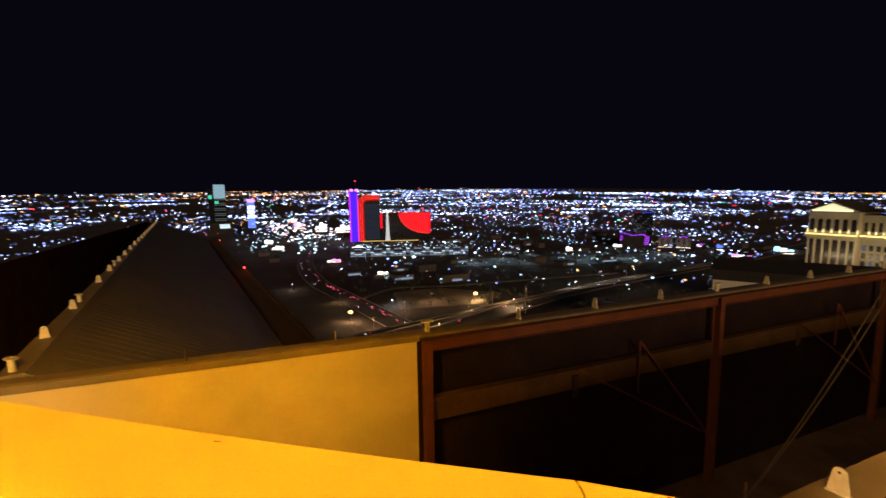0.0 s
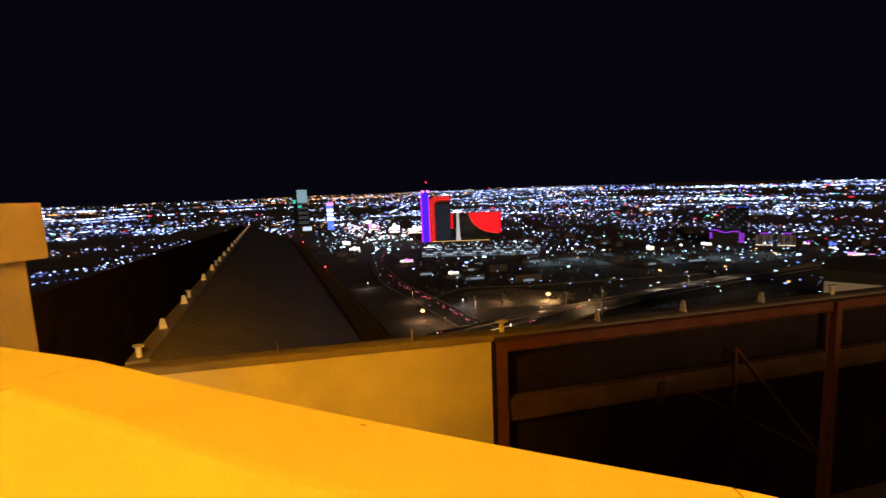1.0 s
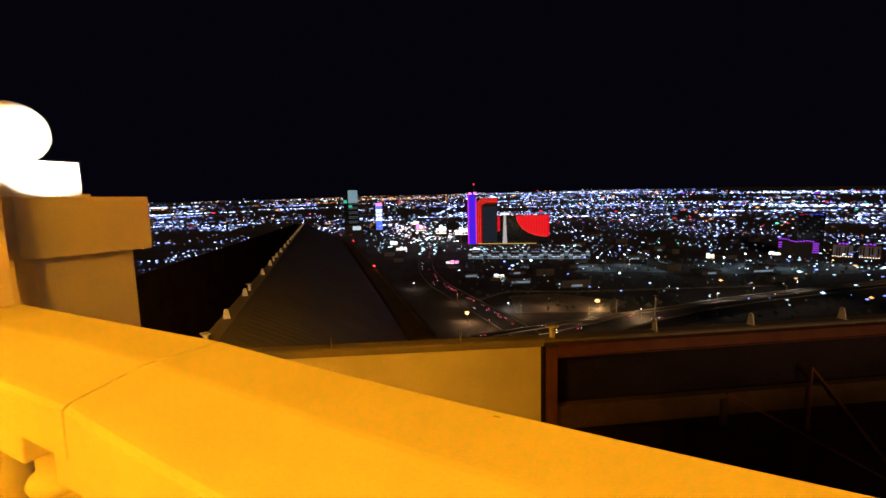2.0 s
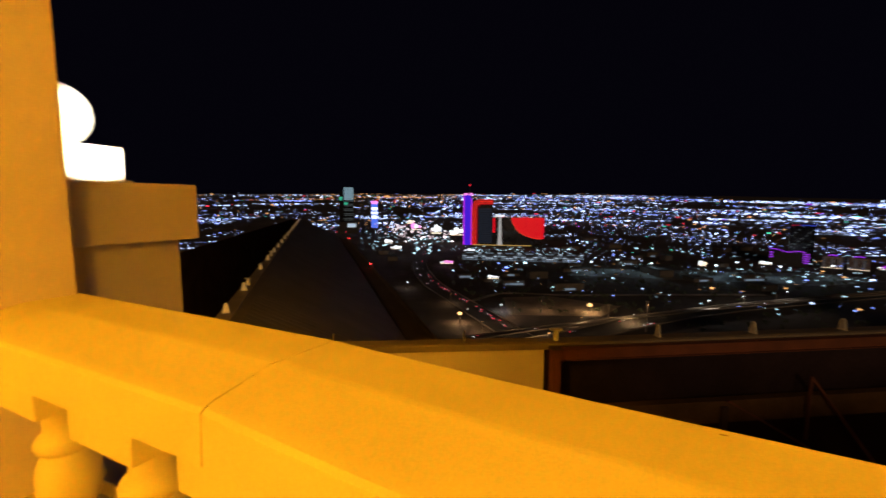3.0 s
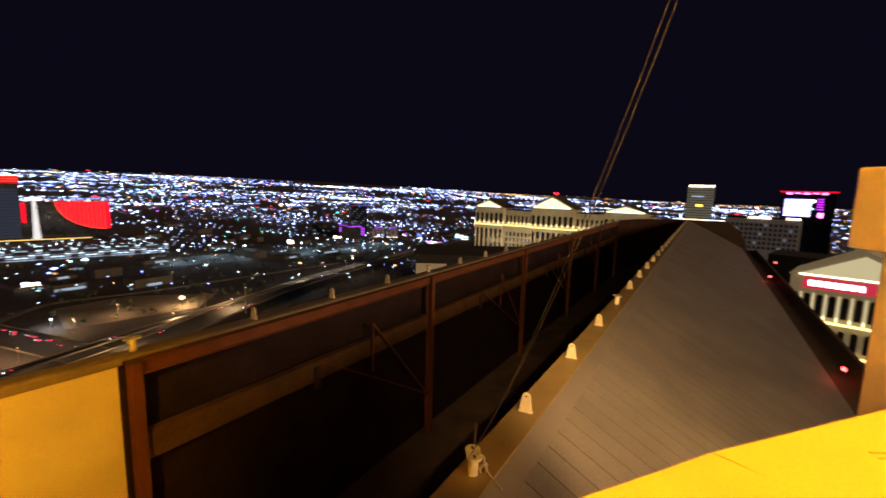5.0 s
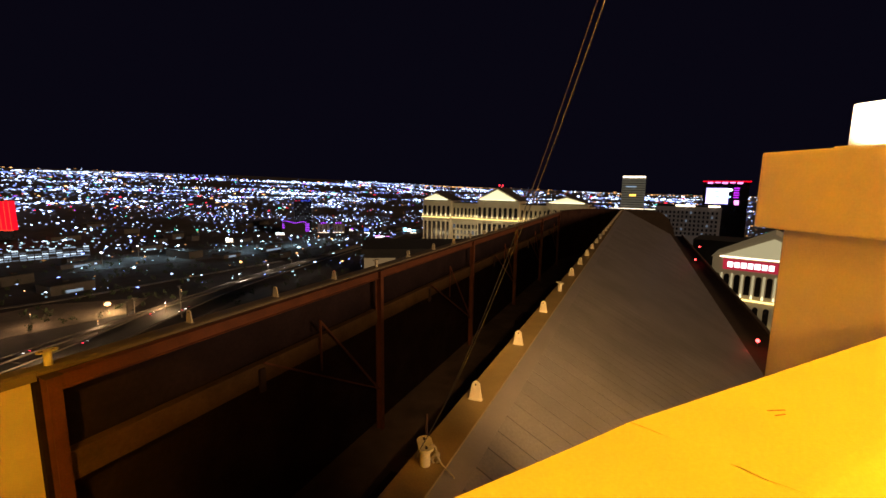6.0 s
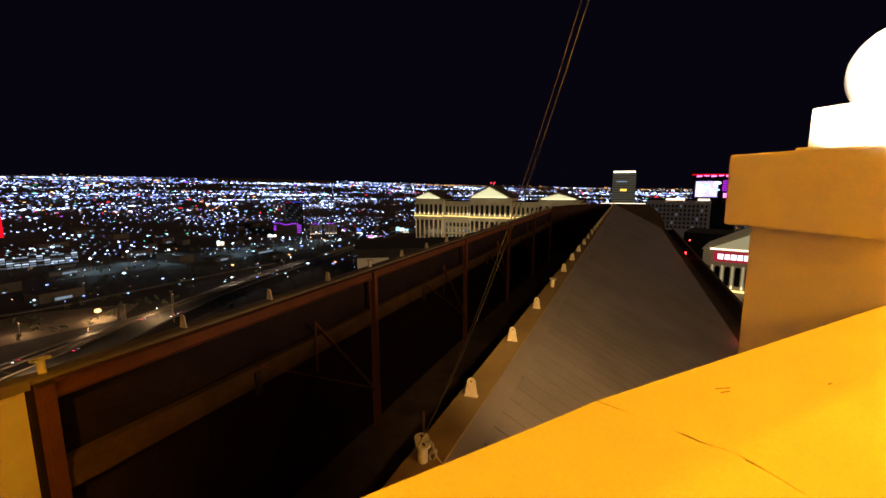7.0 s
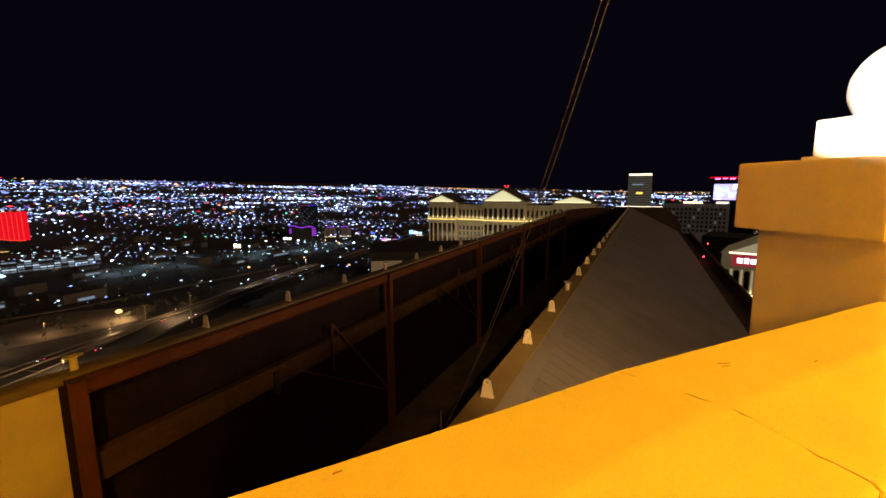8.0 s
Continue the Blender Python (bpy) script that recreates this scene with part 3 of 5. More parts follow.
FOOT, OVER = Vector((4.33, 6.23, 144.85)), Vector((4.44, 3.18, 152.05))
for dx in (0.0, 0.10):
    line = thing("guy_line", "thin grey steel cable running up from the roof edge", "cable", "guy cables")
    pts = []
    for k in range(44):
        u = -0.02 + 1.5 * k / 43
        lift = FOOT.lerp(OVER, u) - Vector((0, 0, 0.5 * 4 * u * (1 - u)))
        pts.append(lift + Vector((dx * u * 0.9, -dx * 0.4 * u, 0)))
    part("strand", tube(pts, 0.0055, 6), CABLE, line)
rope = thing("tie_rope", "pale knotted rope looped on a davit post", "rope")
base = m @ Vector((6.75, 4.15, CAP_Z))
side, away = Vector((0.76, -0.65, 0)), Vector((-0.65, -0.76, 0))
loop = [base + side * (0.13 + 0.09 * math.sin(a)) + away * 0.08 * math.cos(a) + Vector((0, 0, 0.26 + 0.21 * math.cos(a))) for a in [2 * math.pi * k / 24 for k in range(25)]]
part("coil", tube(loop, 0.020, 6), ROPE, rope)
loop = [base + side * (0.20 + 0.06 * math.sin(a)) + away * 0.05 * math.cos(a) + Vector((0, 0, 0.10 + 0.13 * math.cos(a))) for a in [2 * math.pi * k / 24 for k in range(25)]]
part("coil", tube(loop, 0.020, 6), ROPE, rope)
part("knot", lathe([(0.01, -0.06), (0.055, -0.03), (0.06, 0.02), (0.02, 0.06)], 8, Matrix.Translation(base + side * 0.24 + Vector((0, 0, 0.2)))), ROPE, rope)
part("tail", tube([base + side * 0.24 + Vector((0, 0, 0.2)), base + side * 0.30 + Vector((0, 0, 0.04)), base + side * 0.40 + away * 0.12 + Vector((0, 0, -0.02)), base + side * 0.56 + away * 0.35 + Vector((0, 0, -0.06))], 0.020, 6), ROPE, rope)
rod = thing("steel_rod", "dark upright steel rod behind the davit post", "rod", at=m @ pose(7.6, 4.55, CAP_Z - 1.0))
part("shaft", lathe([(0.03, 0.0), (0.03, 1.55)], 8), STEEL_DARK, rod)
for s, c in ((3.6, 10.2), (4.3, 9.8)):
    p = thing("vent_pipe", "dark steel vent pipe standing on the roof deck", "pipe", "vent pipes", at=m @ pose(s, c, 133.0))
    part("pipe", lathe([(0.07, 0.0), (0.07, 4.2)], 10), STEEL_DARK, p)
    part("collar", lathe([(0.11, 0.0), (0.11, 0.25)], 10), STEEL_DARK, p)

# ridge runs of small vents along the well, dark units on the deck
for s, c, w, d, h in ((16, 10.5, 3.2, 2.2, 1.8), (31, 9.5, 4.5, 2.4, 2.4), (47, 11, 3.6, 2.6, 2.0), (66, 10, 5.0, 2.8, 2.3)):
    u = thing("roof_unit", "dark sheet metal ventilation unit on the roof deck", "roof unit", "roof units", at=m @ pose(s, c, 133.0))
    part("casing", box((-w / 2, -d / 2, 0.25), (w / 2, d / 2, h), None, 0.04), DARK_CLAD, u)
    part("skid", box((-w / 2, -d / 2 + 0.2, 0.0), (w / 2, d / 2 - 0.2, 0.25)), STEEL_DARK, u)

# red obstruction lights along the eaves
RED_GLOW = glow("red_beacon_glass", (1.0, 0.03, 0.03), 14)


def beacon(at):
    t = thing("obstruction_light", "small glowing red obstruction light on the eave", "obstruction light", "obstruction lights", at=Matrix.Translation(at))
    part("stem", lathe([(0.05, -0.3), (0.05, 0.0)], 8), BLACK_IRON, t)
    part("lens", lathe([(0.09, 0.0), (0.13, 0.06), (0.11, 0.2), (0.03, 0.25)], 12), RED_GLOW, t, "glowing red glass lens", smooth=True)
    lamp("obstruction_light_lamp", "POINT", tuple(Vector(at) + Vector((0, 0, 0.5))), 9, (1, 0.04, 0.03), 0.1)


ez = WR[3](WR[4])
for s, c in ((36.3, -7.95), (75.0, -7.95), (92.0, -10.4)):
    beacon(tuple(m @ Vector((s, c, ez + 0.2))))
m2 = WL[1]
for s, c in ((75.0, -8.4), (129.0, -8.8)):
    beacon(tuple(m2 @ Vector((s, c, ez + 0.2))))

flood(ROOF_FILL_W, (-12.0, 20.0, 142.0))
flood(ROOF_FILL_E, (19, 9.5, 142.5))


# ---- the city ----
def polar(az, d, z=0.0):
    return Vector((d * math.cos(radians(az)), d * math.sin(radians(az)), z))


def facing(at):
    """A pose at that place whose -y side looks back at the hotel."""
    return pose(at[0], at[1], at[2], 0, 0, math.degrees(math.atan2(at[1], at[0])) - 90)


WHITE = glow("cool_white_light", (0.52, 0.65, 1.0), 2.5, 0.92)
BLUE = glow("bluish_light", (0.24, 0.34, 1.0), 1.9, 0.85)
CYAN = glow("cyan_white_light", (0.55, 0.86, 1.0), 2.0, 0.9)
SODIUM = glow("sodium_light", (1.0, 0.48, 0.16), 1.35, 0.85)
NEON_RED = glow("red_light", (1.0, 0.03, 0.06), 2.0, 0.7)
PURPLE = glow("purple_light", (0.45, 0.05, 1.0), 2.0, 0.6)
GREEN = glow("green_light", (0.08, 0.9, 0.55), 1.4, 0.6)
TRAFFIC_WHITE = glow("headlight_light", (1.0, 0.88, 0.7), 2.0, 0.7)
rng = np.random.default_rng(7)
LAMPS = {"white": [], "blue": [], "sodium": [], "red": [], "purple": [], "green": [], "cyan": []}
D_GRID = np.concatenate([np.arange(420, 1500, 30), np.arange(1500, 4690, 45)])


def ground_at_elevation(el, az):
    """The distance at which the ground lies at that elevation, in degrees, as seen from the balcony."""
    for d in D_GRID:
        p = polar(az, d)
        if math.degrees(math.atan2(ground_z(p.x, p.y) - 150, d)) > el:
            return float(d)
    return 4640.0


def add_lamp(kind, x, y, r, lift=8.0):
    LAMPS[kind].append((x, y, ground_z(x, y) + lift, r))


def tint(az, far):
    warm = 0.10 + (0.14 if az > 104 else 0.0) * far + (0.25 if az < 35 else 0) * far
    u = rng.random()
    if u < warm:
        return "sodium"
    u = rng.random()
    return "white" if u < 0.54 else "blue" if u < 0.90 else "red" if u < 0.94 else "green" if u < 0.975 else "sodium" if u < 0.99 else "purple"


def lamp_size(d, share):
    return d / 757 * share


def band(az, el):
    """How built-up the valley is there: long bright bands with dark ones between."""
    broad = noise.noise(Vector((az / 17, el * 1.5, 2.4)))
    fine = noise.noise(Vector((az / 8, el * 5.6, 7.9)))
    return 0.42 + 1.1 * broad + 1.15 * fine


# scattered lamps: clustered in long bands, denser towards the far side of the valley
for i in range(14500):
    az = rng.uniform(4, 150)
    top = far_climb(az) + 0.10 * noise.noise(Vector((az / 3.0, 0.5, 3.3)))
    low = top - 0.10 - 5.4 * rng.random() ** 1.35
    d = ground_at_elevation(low, az)
    p = polar(az, d * rng.uniform(0.985, 1.015))
    near_top = low > top - 0.42
    if rng.random() > band(az, low - top) * (0.6 if az > 114 else 1.0) or (near_top and rng.random() < 0.66):
        continue
    bulk = 0.40 + 0.34 * rng.random() + (0.85 * rng.random() if rng.random() < 0.26 else 0.0)
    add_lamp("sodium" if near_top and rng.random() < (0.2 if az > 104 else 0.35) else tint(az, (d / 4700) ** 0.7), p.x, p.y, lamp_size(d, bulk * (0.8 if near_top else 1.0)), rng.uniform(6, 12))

# boulevards: long rows of lamps that cross the view
for i in range(250):
    az = rng.uniform(10, 145)
    low = -0.26 - 3.6 * rng.random() ** 1.7
    if rng.random() > band(az, low) + 0.35:
        continue
    d = ground_at_elevation(far_climb(az) + low, az)
    c = polar(az, d)
    way = radians(az + 90 + rng.uniform(-9, 9)) if rng.random() < 0.93 else radians(rng.choice((92, 182)) + rng.uniform(-3, 3))
    n = int(rng.integers(10, 40))
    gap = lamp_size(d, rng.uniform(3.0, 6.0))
    bright = rng.choice((0.6, 0.75, 0.95, 1.3))
    kind = "sodium" if (az > 104 and low > -1.2 and rng.random() < 0.5) or (az < 50 and low > -0.4 and rng.random() < 0.6) else "white" if rng.random() < 0.75 else "blue"
    for k in range(n):
        if rng.random() < 0.15:
            continue
        u = (k - n / 2) * gap + rng.normal() * gap * 0.3
        x, y = c.x + u * math.cos(way), c.y + u * math.sin(way)
        if 900 < math.hypot(x, y) < 4680:
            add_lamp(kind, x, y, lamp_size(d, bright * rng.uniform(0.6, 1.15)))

# parking lots: small grids of bright lamps
for i in range(46):
    az = rng.uniform(12, 140)
    d = rng.uniform(950, 2600)
    c = polar(az, d)
    if az > 104 and d < 1300:
        continue
    a = radians(22.0)
    nx, ny = int(rng.integers(3, 8)), int(rng.integers(2, 5))
    for u in range(nx):
        for v in range(ny):
            x = c.x + (u * 32) * math.cos(a) - (v * 40) * math.sin(a) + rng.normal() * 3
            y = c.y + (u * 32) * math.sin(a) + (v * 40) * math.cos(a) + rng.normal() * 3
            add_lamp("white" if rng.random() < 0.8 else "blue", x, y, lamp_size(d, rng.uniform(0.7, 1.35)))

# sparse lamps of the nearer blocks
for i in range(190):
    az = rng.uniform(44, 104)
    d = rng.uniform(680, 1050)
    p = polar(az, d)
    kind = rng.choice(["cyan", "white", "cyan", "blue", "sodium", "cyan"])
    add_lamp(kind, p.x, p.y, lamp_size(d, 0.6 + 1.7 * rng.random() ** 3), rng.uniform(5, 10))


# rows of bright lot lamps west of the wing
for i in range(30):
    az, d = rng.uniform(116, 152), 760 + 900 * rng.random() ** 1.1
    c = polar(az, d)
    way = radians(az + 90 + rng.uniform(-14, 14))
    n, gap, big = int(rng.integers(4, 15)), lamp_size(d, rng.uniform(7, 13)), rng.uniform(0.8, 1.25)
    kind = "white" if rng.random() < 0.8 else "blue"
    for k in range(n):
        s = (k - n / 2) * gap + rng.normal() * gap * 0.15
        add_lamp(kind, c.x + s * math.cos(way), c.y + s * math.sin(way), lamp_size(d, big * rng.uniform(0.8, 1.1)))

# busy blocks in the middle distance
for i in range(330):
    az, d = rng.uniform(53, 92), rng.uniform(1050, 1560)
    p = polar(az, d)
    if noise.noise(Vector((p.x / 150, p.y / 150, 8.3))) < -0.1:
        continue
    kind = ("cyan", "white", "blue", "cyan", "sodium", "green", "red")[int(rng.choice(7, p=(0.36, 0.2, 0.2, 0.1, 0.07, 0.03, 0.04)))]
    add_lamp(kind, p.x, p.y, lamp_size(d, 0.6 + 1.0 * rng.random() ** 2), rng.uniform(5, 14))


def light_field(name, items, mat, label):
    """Small eight-sided lamp heads, joined; enlarged so that they carry their glare."""
    stretch = random.Random(len(items))
    oct_f = [(0, 2, 4), (2, 1, 4), (1, 3, 4), (3, 0, 4), (2, 0, 5), (1, 2, 5), (3, 1, 5), (0, 3, 5)]
    verts, faces = [], []
    for x, y, z, r in items:
        k = len(verts)
        a, wide = math.atan2(y, x) + math.pi / 2, r * (stretch.uniform(1.2, 3.2) if x * x + y * y > 4e6 else stretch.uniform(1.0, 1.9))
        side = np.array((math.cos(a), math.sin(a), 0.0))
        shape = np.stack([side * wide, -side * wide, (0, 0, 0) + np.cross(side, (0, 0, 1)) * r, np.cross((0, 0, 1), side) * r, np.array((0, 0, r * 0.85)), np.array((0, 0, -r * 0.85))])
        verts.extend((shape + (x, y, z)).tolist())
        faces.extend([(a + k, b + k, c + k) for a, b, c in oct_f])
    me = bpy.data.meshes.new(name)
    me.from_pydata(verts, [], faces)
    me.materials.append(mat)
    return tagged(new(name, me), label, "city lights", kind="stuff")


for key, mat, label in (("white", WHITE, "countless cool white street and parking lamps across the valley"),
                        ("blue", BLUE, "scattered bluish street lamps across the valley"),
                        ("sodium", SODIUM, "orange sodium street lamps towards the horizon"),
                        ("red", NEON_RED, "scattered red signs and tail lights in the city"),
                        ("cyan", CYAN, "scattered cyan-white lamps of the nearer blocks"),
                        ("purple", PURPLE, "scattered purple signs in the city"),
                        ("green", GREEN, "scattered green traffic lights in the city")):
    light_field("city_lights", LAMPS[key], mat, label)

# ---- landmark towers ----
DARK_GLASS = material("dark_tower_glass", (0.012, 0.014, 0.022), 0.15, 0.0, 0.1, 0.2, 0.2, 0.05)
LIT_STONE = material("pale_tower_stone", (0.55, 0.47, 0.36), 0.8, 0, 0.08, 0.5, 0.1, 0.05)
WINDOW_DARK = material("dark_window_pane", (0.02, 0.02, 0.025), 0.2)
ROOF_DARK = material("dark_flat_roof", (0.03, 0.028, 0.027), 0.9, 0, 0.2, 0.2, 0.2, 0.02)
PANEL_PURPLE = glow("magenta_purple_facade_light", (0.62, 0.03, 0.95), 1.1)
PANEL_VIOLET = glow("violet_blue_facade_light", (0.085, 0.015, 1.0), 1.0)
PANEL_RED = glow("red_facade_light", (1.0, 0.002, 0.018), 0.95)
ARCH_RED = glow("dim_red_arch_light", (1.0, 0.004, 0.02), 0.42)
STRIP_RED = glow("orange_red_outline_light", (1.0, 0.05, 0.025), 1.3)
SIGN_WHITE = glow("white_sign_light", (0.9, 0.95, 1.0), 2.6)
SIGN_BLUE = glow("blue_sign_light", (0.1, 0.2, 1.0), 1.4)
SIGN_CYAN = glow("pale_cyan_sign_light", (0.35, 0.75, 1.0), 2.0)
SIGN_PINK = glow("pink_sign_light", (1.0, 0.25, 0.75), 2.2)
SIGN_WARM = glow("warm_white_sign_light", (1.0, 0.80, 0.55), 2.6)
COOL_GLASS = glow("lit_pale_glass_tower", (0.30, 0.50, 0.62), 0.75, base=(0.1, 0.12, 0.14))
COOL_DIM = glow("dim_glass_floor", (0.25, 0.38, 0.45), 0.12, base=(0.1, 0.12, 0.14))
GARAGE_LIGHT = glow("garage_deck_light", (0.50, 0.66, 0.85), 0.42)
BAY_BRIGHT = glow("bright_bay_light", (0.7, 0.85, 1.0), 1.0)
BAY_DIM = glow("dim_bay_light", (0.5, 0.6, 0.75), 0.15)
GOLD_LIGHT = glow("gold_cornice_light", (1.0, 0.72, 0.22), 2.2)
# wall stone that glows by itself, in place of floodlight falling on it
COLUMN_GLOW = glow("glowing_cream_column", (0.9, 0.75, 0.48), 0.2, base=(0.3, 0.26, 0.2))
BAY_SHADE = glow("dim_glowing_bay", (0.6, 0.45, 0.25), 0.03, base=(0.05, 0.04, 0.03))
FACADE_GLOW = glow("glowing_cream_facade", (0.80, 0.57, 0.28), 0.10, base=(0.28, 0.23, 0.17))
PEDIMENT_GLOW = glow("glowing_pale_pediment", (0.90, 0.88, 0.50), 0.95, base=(0.5, 0.45, 0.35))


def red_resort():
    """Curved resort towers with a violet slab, a red arch and a red quarter-round wing."""
    at = polar(100.4, 1400, 0)
    t = thing("resort_tower", "dark glass resort tower edged in violet and red neon", "tower", at=facing(at))
    g = 8
    body = part("body", box((-44, 4, g), (48, 40, 158)), DARK_GLASS, t, "dark glass tower body")
    part("violet_slab", box((-44, 0, g), (-24, 4, 172)), PANEL_VIOLET, t, "violet blue lit slab")
    part("magenta_edge", box((-49, 0, g), (-44, 30, 172)), PANEL_PURPLE, t, "magenta lit slab edge")
    part("inner_edge", box((-24, 0, g), (-20, 4, 160)), PANEL_PURPLE, t, "magenta lit slab edge")
    for x in (-40, -24):
        part("crown_light", box((x - 5, -1, 170), (x + 5, 3, 177)), SIGN_PINK, t, "pink crown light")
    bm = bmesh.new()
    outer, inner = [(-20, g)], [(-2, g)]
    for k in range(9):
        a = math.pi - math.pi / 2 * k / 8
        outer.append((8 + 28 * math.cos(a), 132 + 24 * math.sin(a)))
        inner.append((14 + 16 * math.cos(a), 128 + 12 * math.sin(a)))
    outer.append((48, 156))
    inner.append((48, 140))
    n = len(outer)
    fv = [[bm.verts.new((x, y, z)) for x, z in line] for y in (0.5, 4) for line in (outer, inner)]
    for k in range(n - 1):
        bm.faces.new((fv[0][k], fv[0][k + 1], fv[1][k + 1], fv[1][k]))
        bm.faces.new((fv[0][k], fv[2][k], fv[2][k + 1], fv[0][k + 1]))
        bm.faces.new((fv[1][k], fv[1][k + 1], fv[3][k + 1], fv[3][k]))
    part("arch", bm, ARCH_RED, t, "red lit arch")
    for k in range(3):
        pts = [((1 - k * 0.33) * ox + k * 0.33 * ix, -0.6, (1 - k * 0.33) * oz + k * 0.33 * iz) for (ox, oz), (ix, iz) in zip(outer, inner)]
        part("neon_line", tube(pts, 1.1, 5), STRIP_RED, t, "orange red neon line")
    part("mast", bar((-28, 10, 170), (-28, 10, 203), 1.0, 1.0), ROOF_DARK, t)
    part("mast_light", lathe([(1, 0), (3, 2), (3, 4), (1, 6)], 8, Matrix.Translation((-28, 10, 200))), NEON_RED, t, "red mast light")
    for k in range(16):
        part("window_band", box((0, 3.4, g + 6 + 7.2 * k), (46, 4.1, g + 12.4 + 7.2 * k)), NAVY_GLASS, body)
    # second block
    at2 = polar(96.1, 1410, 0)
    u = thing("resort_block", "dark curved resort block with a red lit quarter-round end", "building", at=facing(at2))
    part("body", box((-62, 6, 8), (100, 40, 98)), DARK_GLASS, u)
    bm = bmesh.new()
    arc = [(100 - 96 * math.cos(a), 98 - 68 * math.sin(a)) for a in [math.pi / 2 * k / 12 for k in range(13)]]
    poly = [(100, 98)] + arc
    add_prism(bm, poly, 0, 5, Matrix(((1, 0, 0, 0), (0, 0, 1, 0), (0, 1, 0, 0), (0, 0, 0, 1))))
    bmesh.ops.recalc_face_normals(bm, faces=bm.faces)
    part("red_wing", bm, PANEL_RED, u, "red lit quarter-round wall")
    part("neon_line", tube([(x, -0.8, z) for x, z in arc], 1.1, 5), STRIP_RED, u, "orange red neon line")
    for k in range(11):
        x = 14 + k * 8.2
        zt = 98 - 68 * math.sqrt(max(0, 1 - ((100 - x) / 96) ** 2))
        part("rib", box((x, -1.2, zt), (x + 1.4, 0, 98)), STRIP_RED, u, "red light rib")
    part("spire", lathe([(8, 8), (6, 30), (4.6, 70), (3.4, 102)], 10, Matrix.Translation((-34, -6, 0))), SPIRE_GLOW, u, "white spire that glows as if floodlit", smooth=True)
    for q in range(12):
        part("roof_light", box((-52 + 13 * q, 2, 99.5), (-47 + 13 * q, 5, 101.5)), STRIP_RED if q % 3 else SIGN_WARM, u, "small roof edge light")
    for q in range(4):
        part("roof_sign", box((-47 + 7 * q, -2, 101 + (q % 2)), (-41.5 + 7 * q, -1, 108)), SIGN_WHITE, u, "white roof sign")
    part("red_flank", box((-62, 5, 48), (-50, 6, 96)), PANEL_RED, u)
    part("red_side", box((100, 4, 30), (108, 36, 98)), PANEL_RED, u, "red lit end wall")
    part("base_light", box((-120, -30, 9), (66, -26, 11)), CANOPY_GOLD, u, "gold lit canopy edge")


CANOPY_GOLD = glow("gold_canopy_light", (1.0, 0.62, 0.18), 0.8)
# faint glow that gives the dark glass its navy tone
NAVY_GLASS = glow("glowing_navy_glass", (0.10, 0.15, 0.26), 0.11)
# spire stone emits its own light instead of being floodlit
SPIRE_GLOW = glow("glowing_white_stone", (0.85, 0.9, 0.95), 0.5, base=(0.5, 0.5, 0.5))
red_resort()


def parking_garage():
    at = polar(94.6, 1080, 0)
    t = thing("parking_garage", "long low parking garage with pale lit decks", "garage", at=facing(at))
    for k in range(5):
        deck = part("deck", box((-150, 0, k * 4.2), (150, 60, k * 4.2 + 1.5)), ROOF_DARK, t)
        for q in range(30):
            part("lit_bay", box((-149 + q * 10, 2, k * 4.2 + 1.5), (-140.2 + q * 10, 3, k * 4.2 + 4.2)), (GARAGE_LIGHT, BAY_BRIGHT, ROOF_DARK, GARAGE_LIGHT, BAY_DIM)[(q * 7 + k * 3 + q * q) % 5], deck, "pale lit garage bay")
    for k in range(31):
        part("column", box((-150 + k * 10, -0.6, 0), (-149 + k * 10, 0.4, 21)), ROOF_DARK, t)


parking_garage()


def slim_tower():
    at = polar(117.7, 1800, 0)
    t = thing("glass_tower", "tall slab tower with a pale lit glass crown", "tower", at=facing(at))
    part("dark_slab", box((-32, 0, 20), (-4, 30, 190)), DARK_GLASS, t)
    slab = part("glass_slab", box((-14, -4, 60), (26, 26, 207)), DARK_GLASS, t, "dark glass slab with lit floors")
    for k in range(22):
        lit = COOL_GLASS if k > 13 else COOL_DIM
        if k < 14 and k % 3 == 0:
            continue
        part("lit_floor", box((-13, -4.5, 64 + 6.4 * k), (25, -4.0, (70.1 if k > 13 else 67.5) + 6.4 * k)), lit, slab, "pale lit floor")
    part("teal_sign", box((-31, -2, 152), (-19, 0, 166)), GREEN, t, "teal lit sign")
    part("teal_sign", box((-12, -6, 134), (2, -4.6, 144)), GREEN, t, "teal lit sign")
    part("podium", box((-34, -10, 0), (44, 40, 62)), ROOF_DARK, t)
    part("podium_light", box((0, -11, 42), (34, -10, 58)), BAY_BRIGHT, t)
    at = polar(114.2, 1790, 0)
    s = thing("sign_tower", "sign pylon glowing blue and white", "sign", at=facing(at))
    part("pylon", box((-13, 0, 40), (13, 12, 150)), SIGN_BLUE, s, "blue lit pylon")
    for z0, z1, mt in ((138, 150, SIGN_PINK), (112, 124, SIGN_WHITE), (96, 106, SIGN_WHITE), (78, 90, SIGN_WHITE)):
        part("screen", box((-12, -1, z0), (12, 0, z1)), mt, s)


slim_tower()


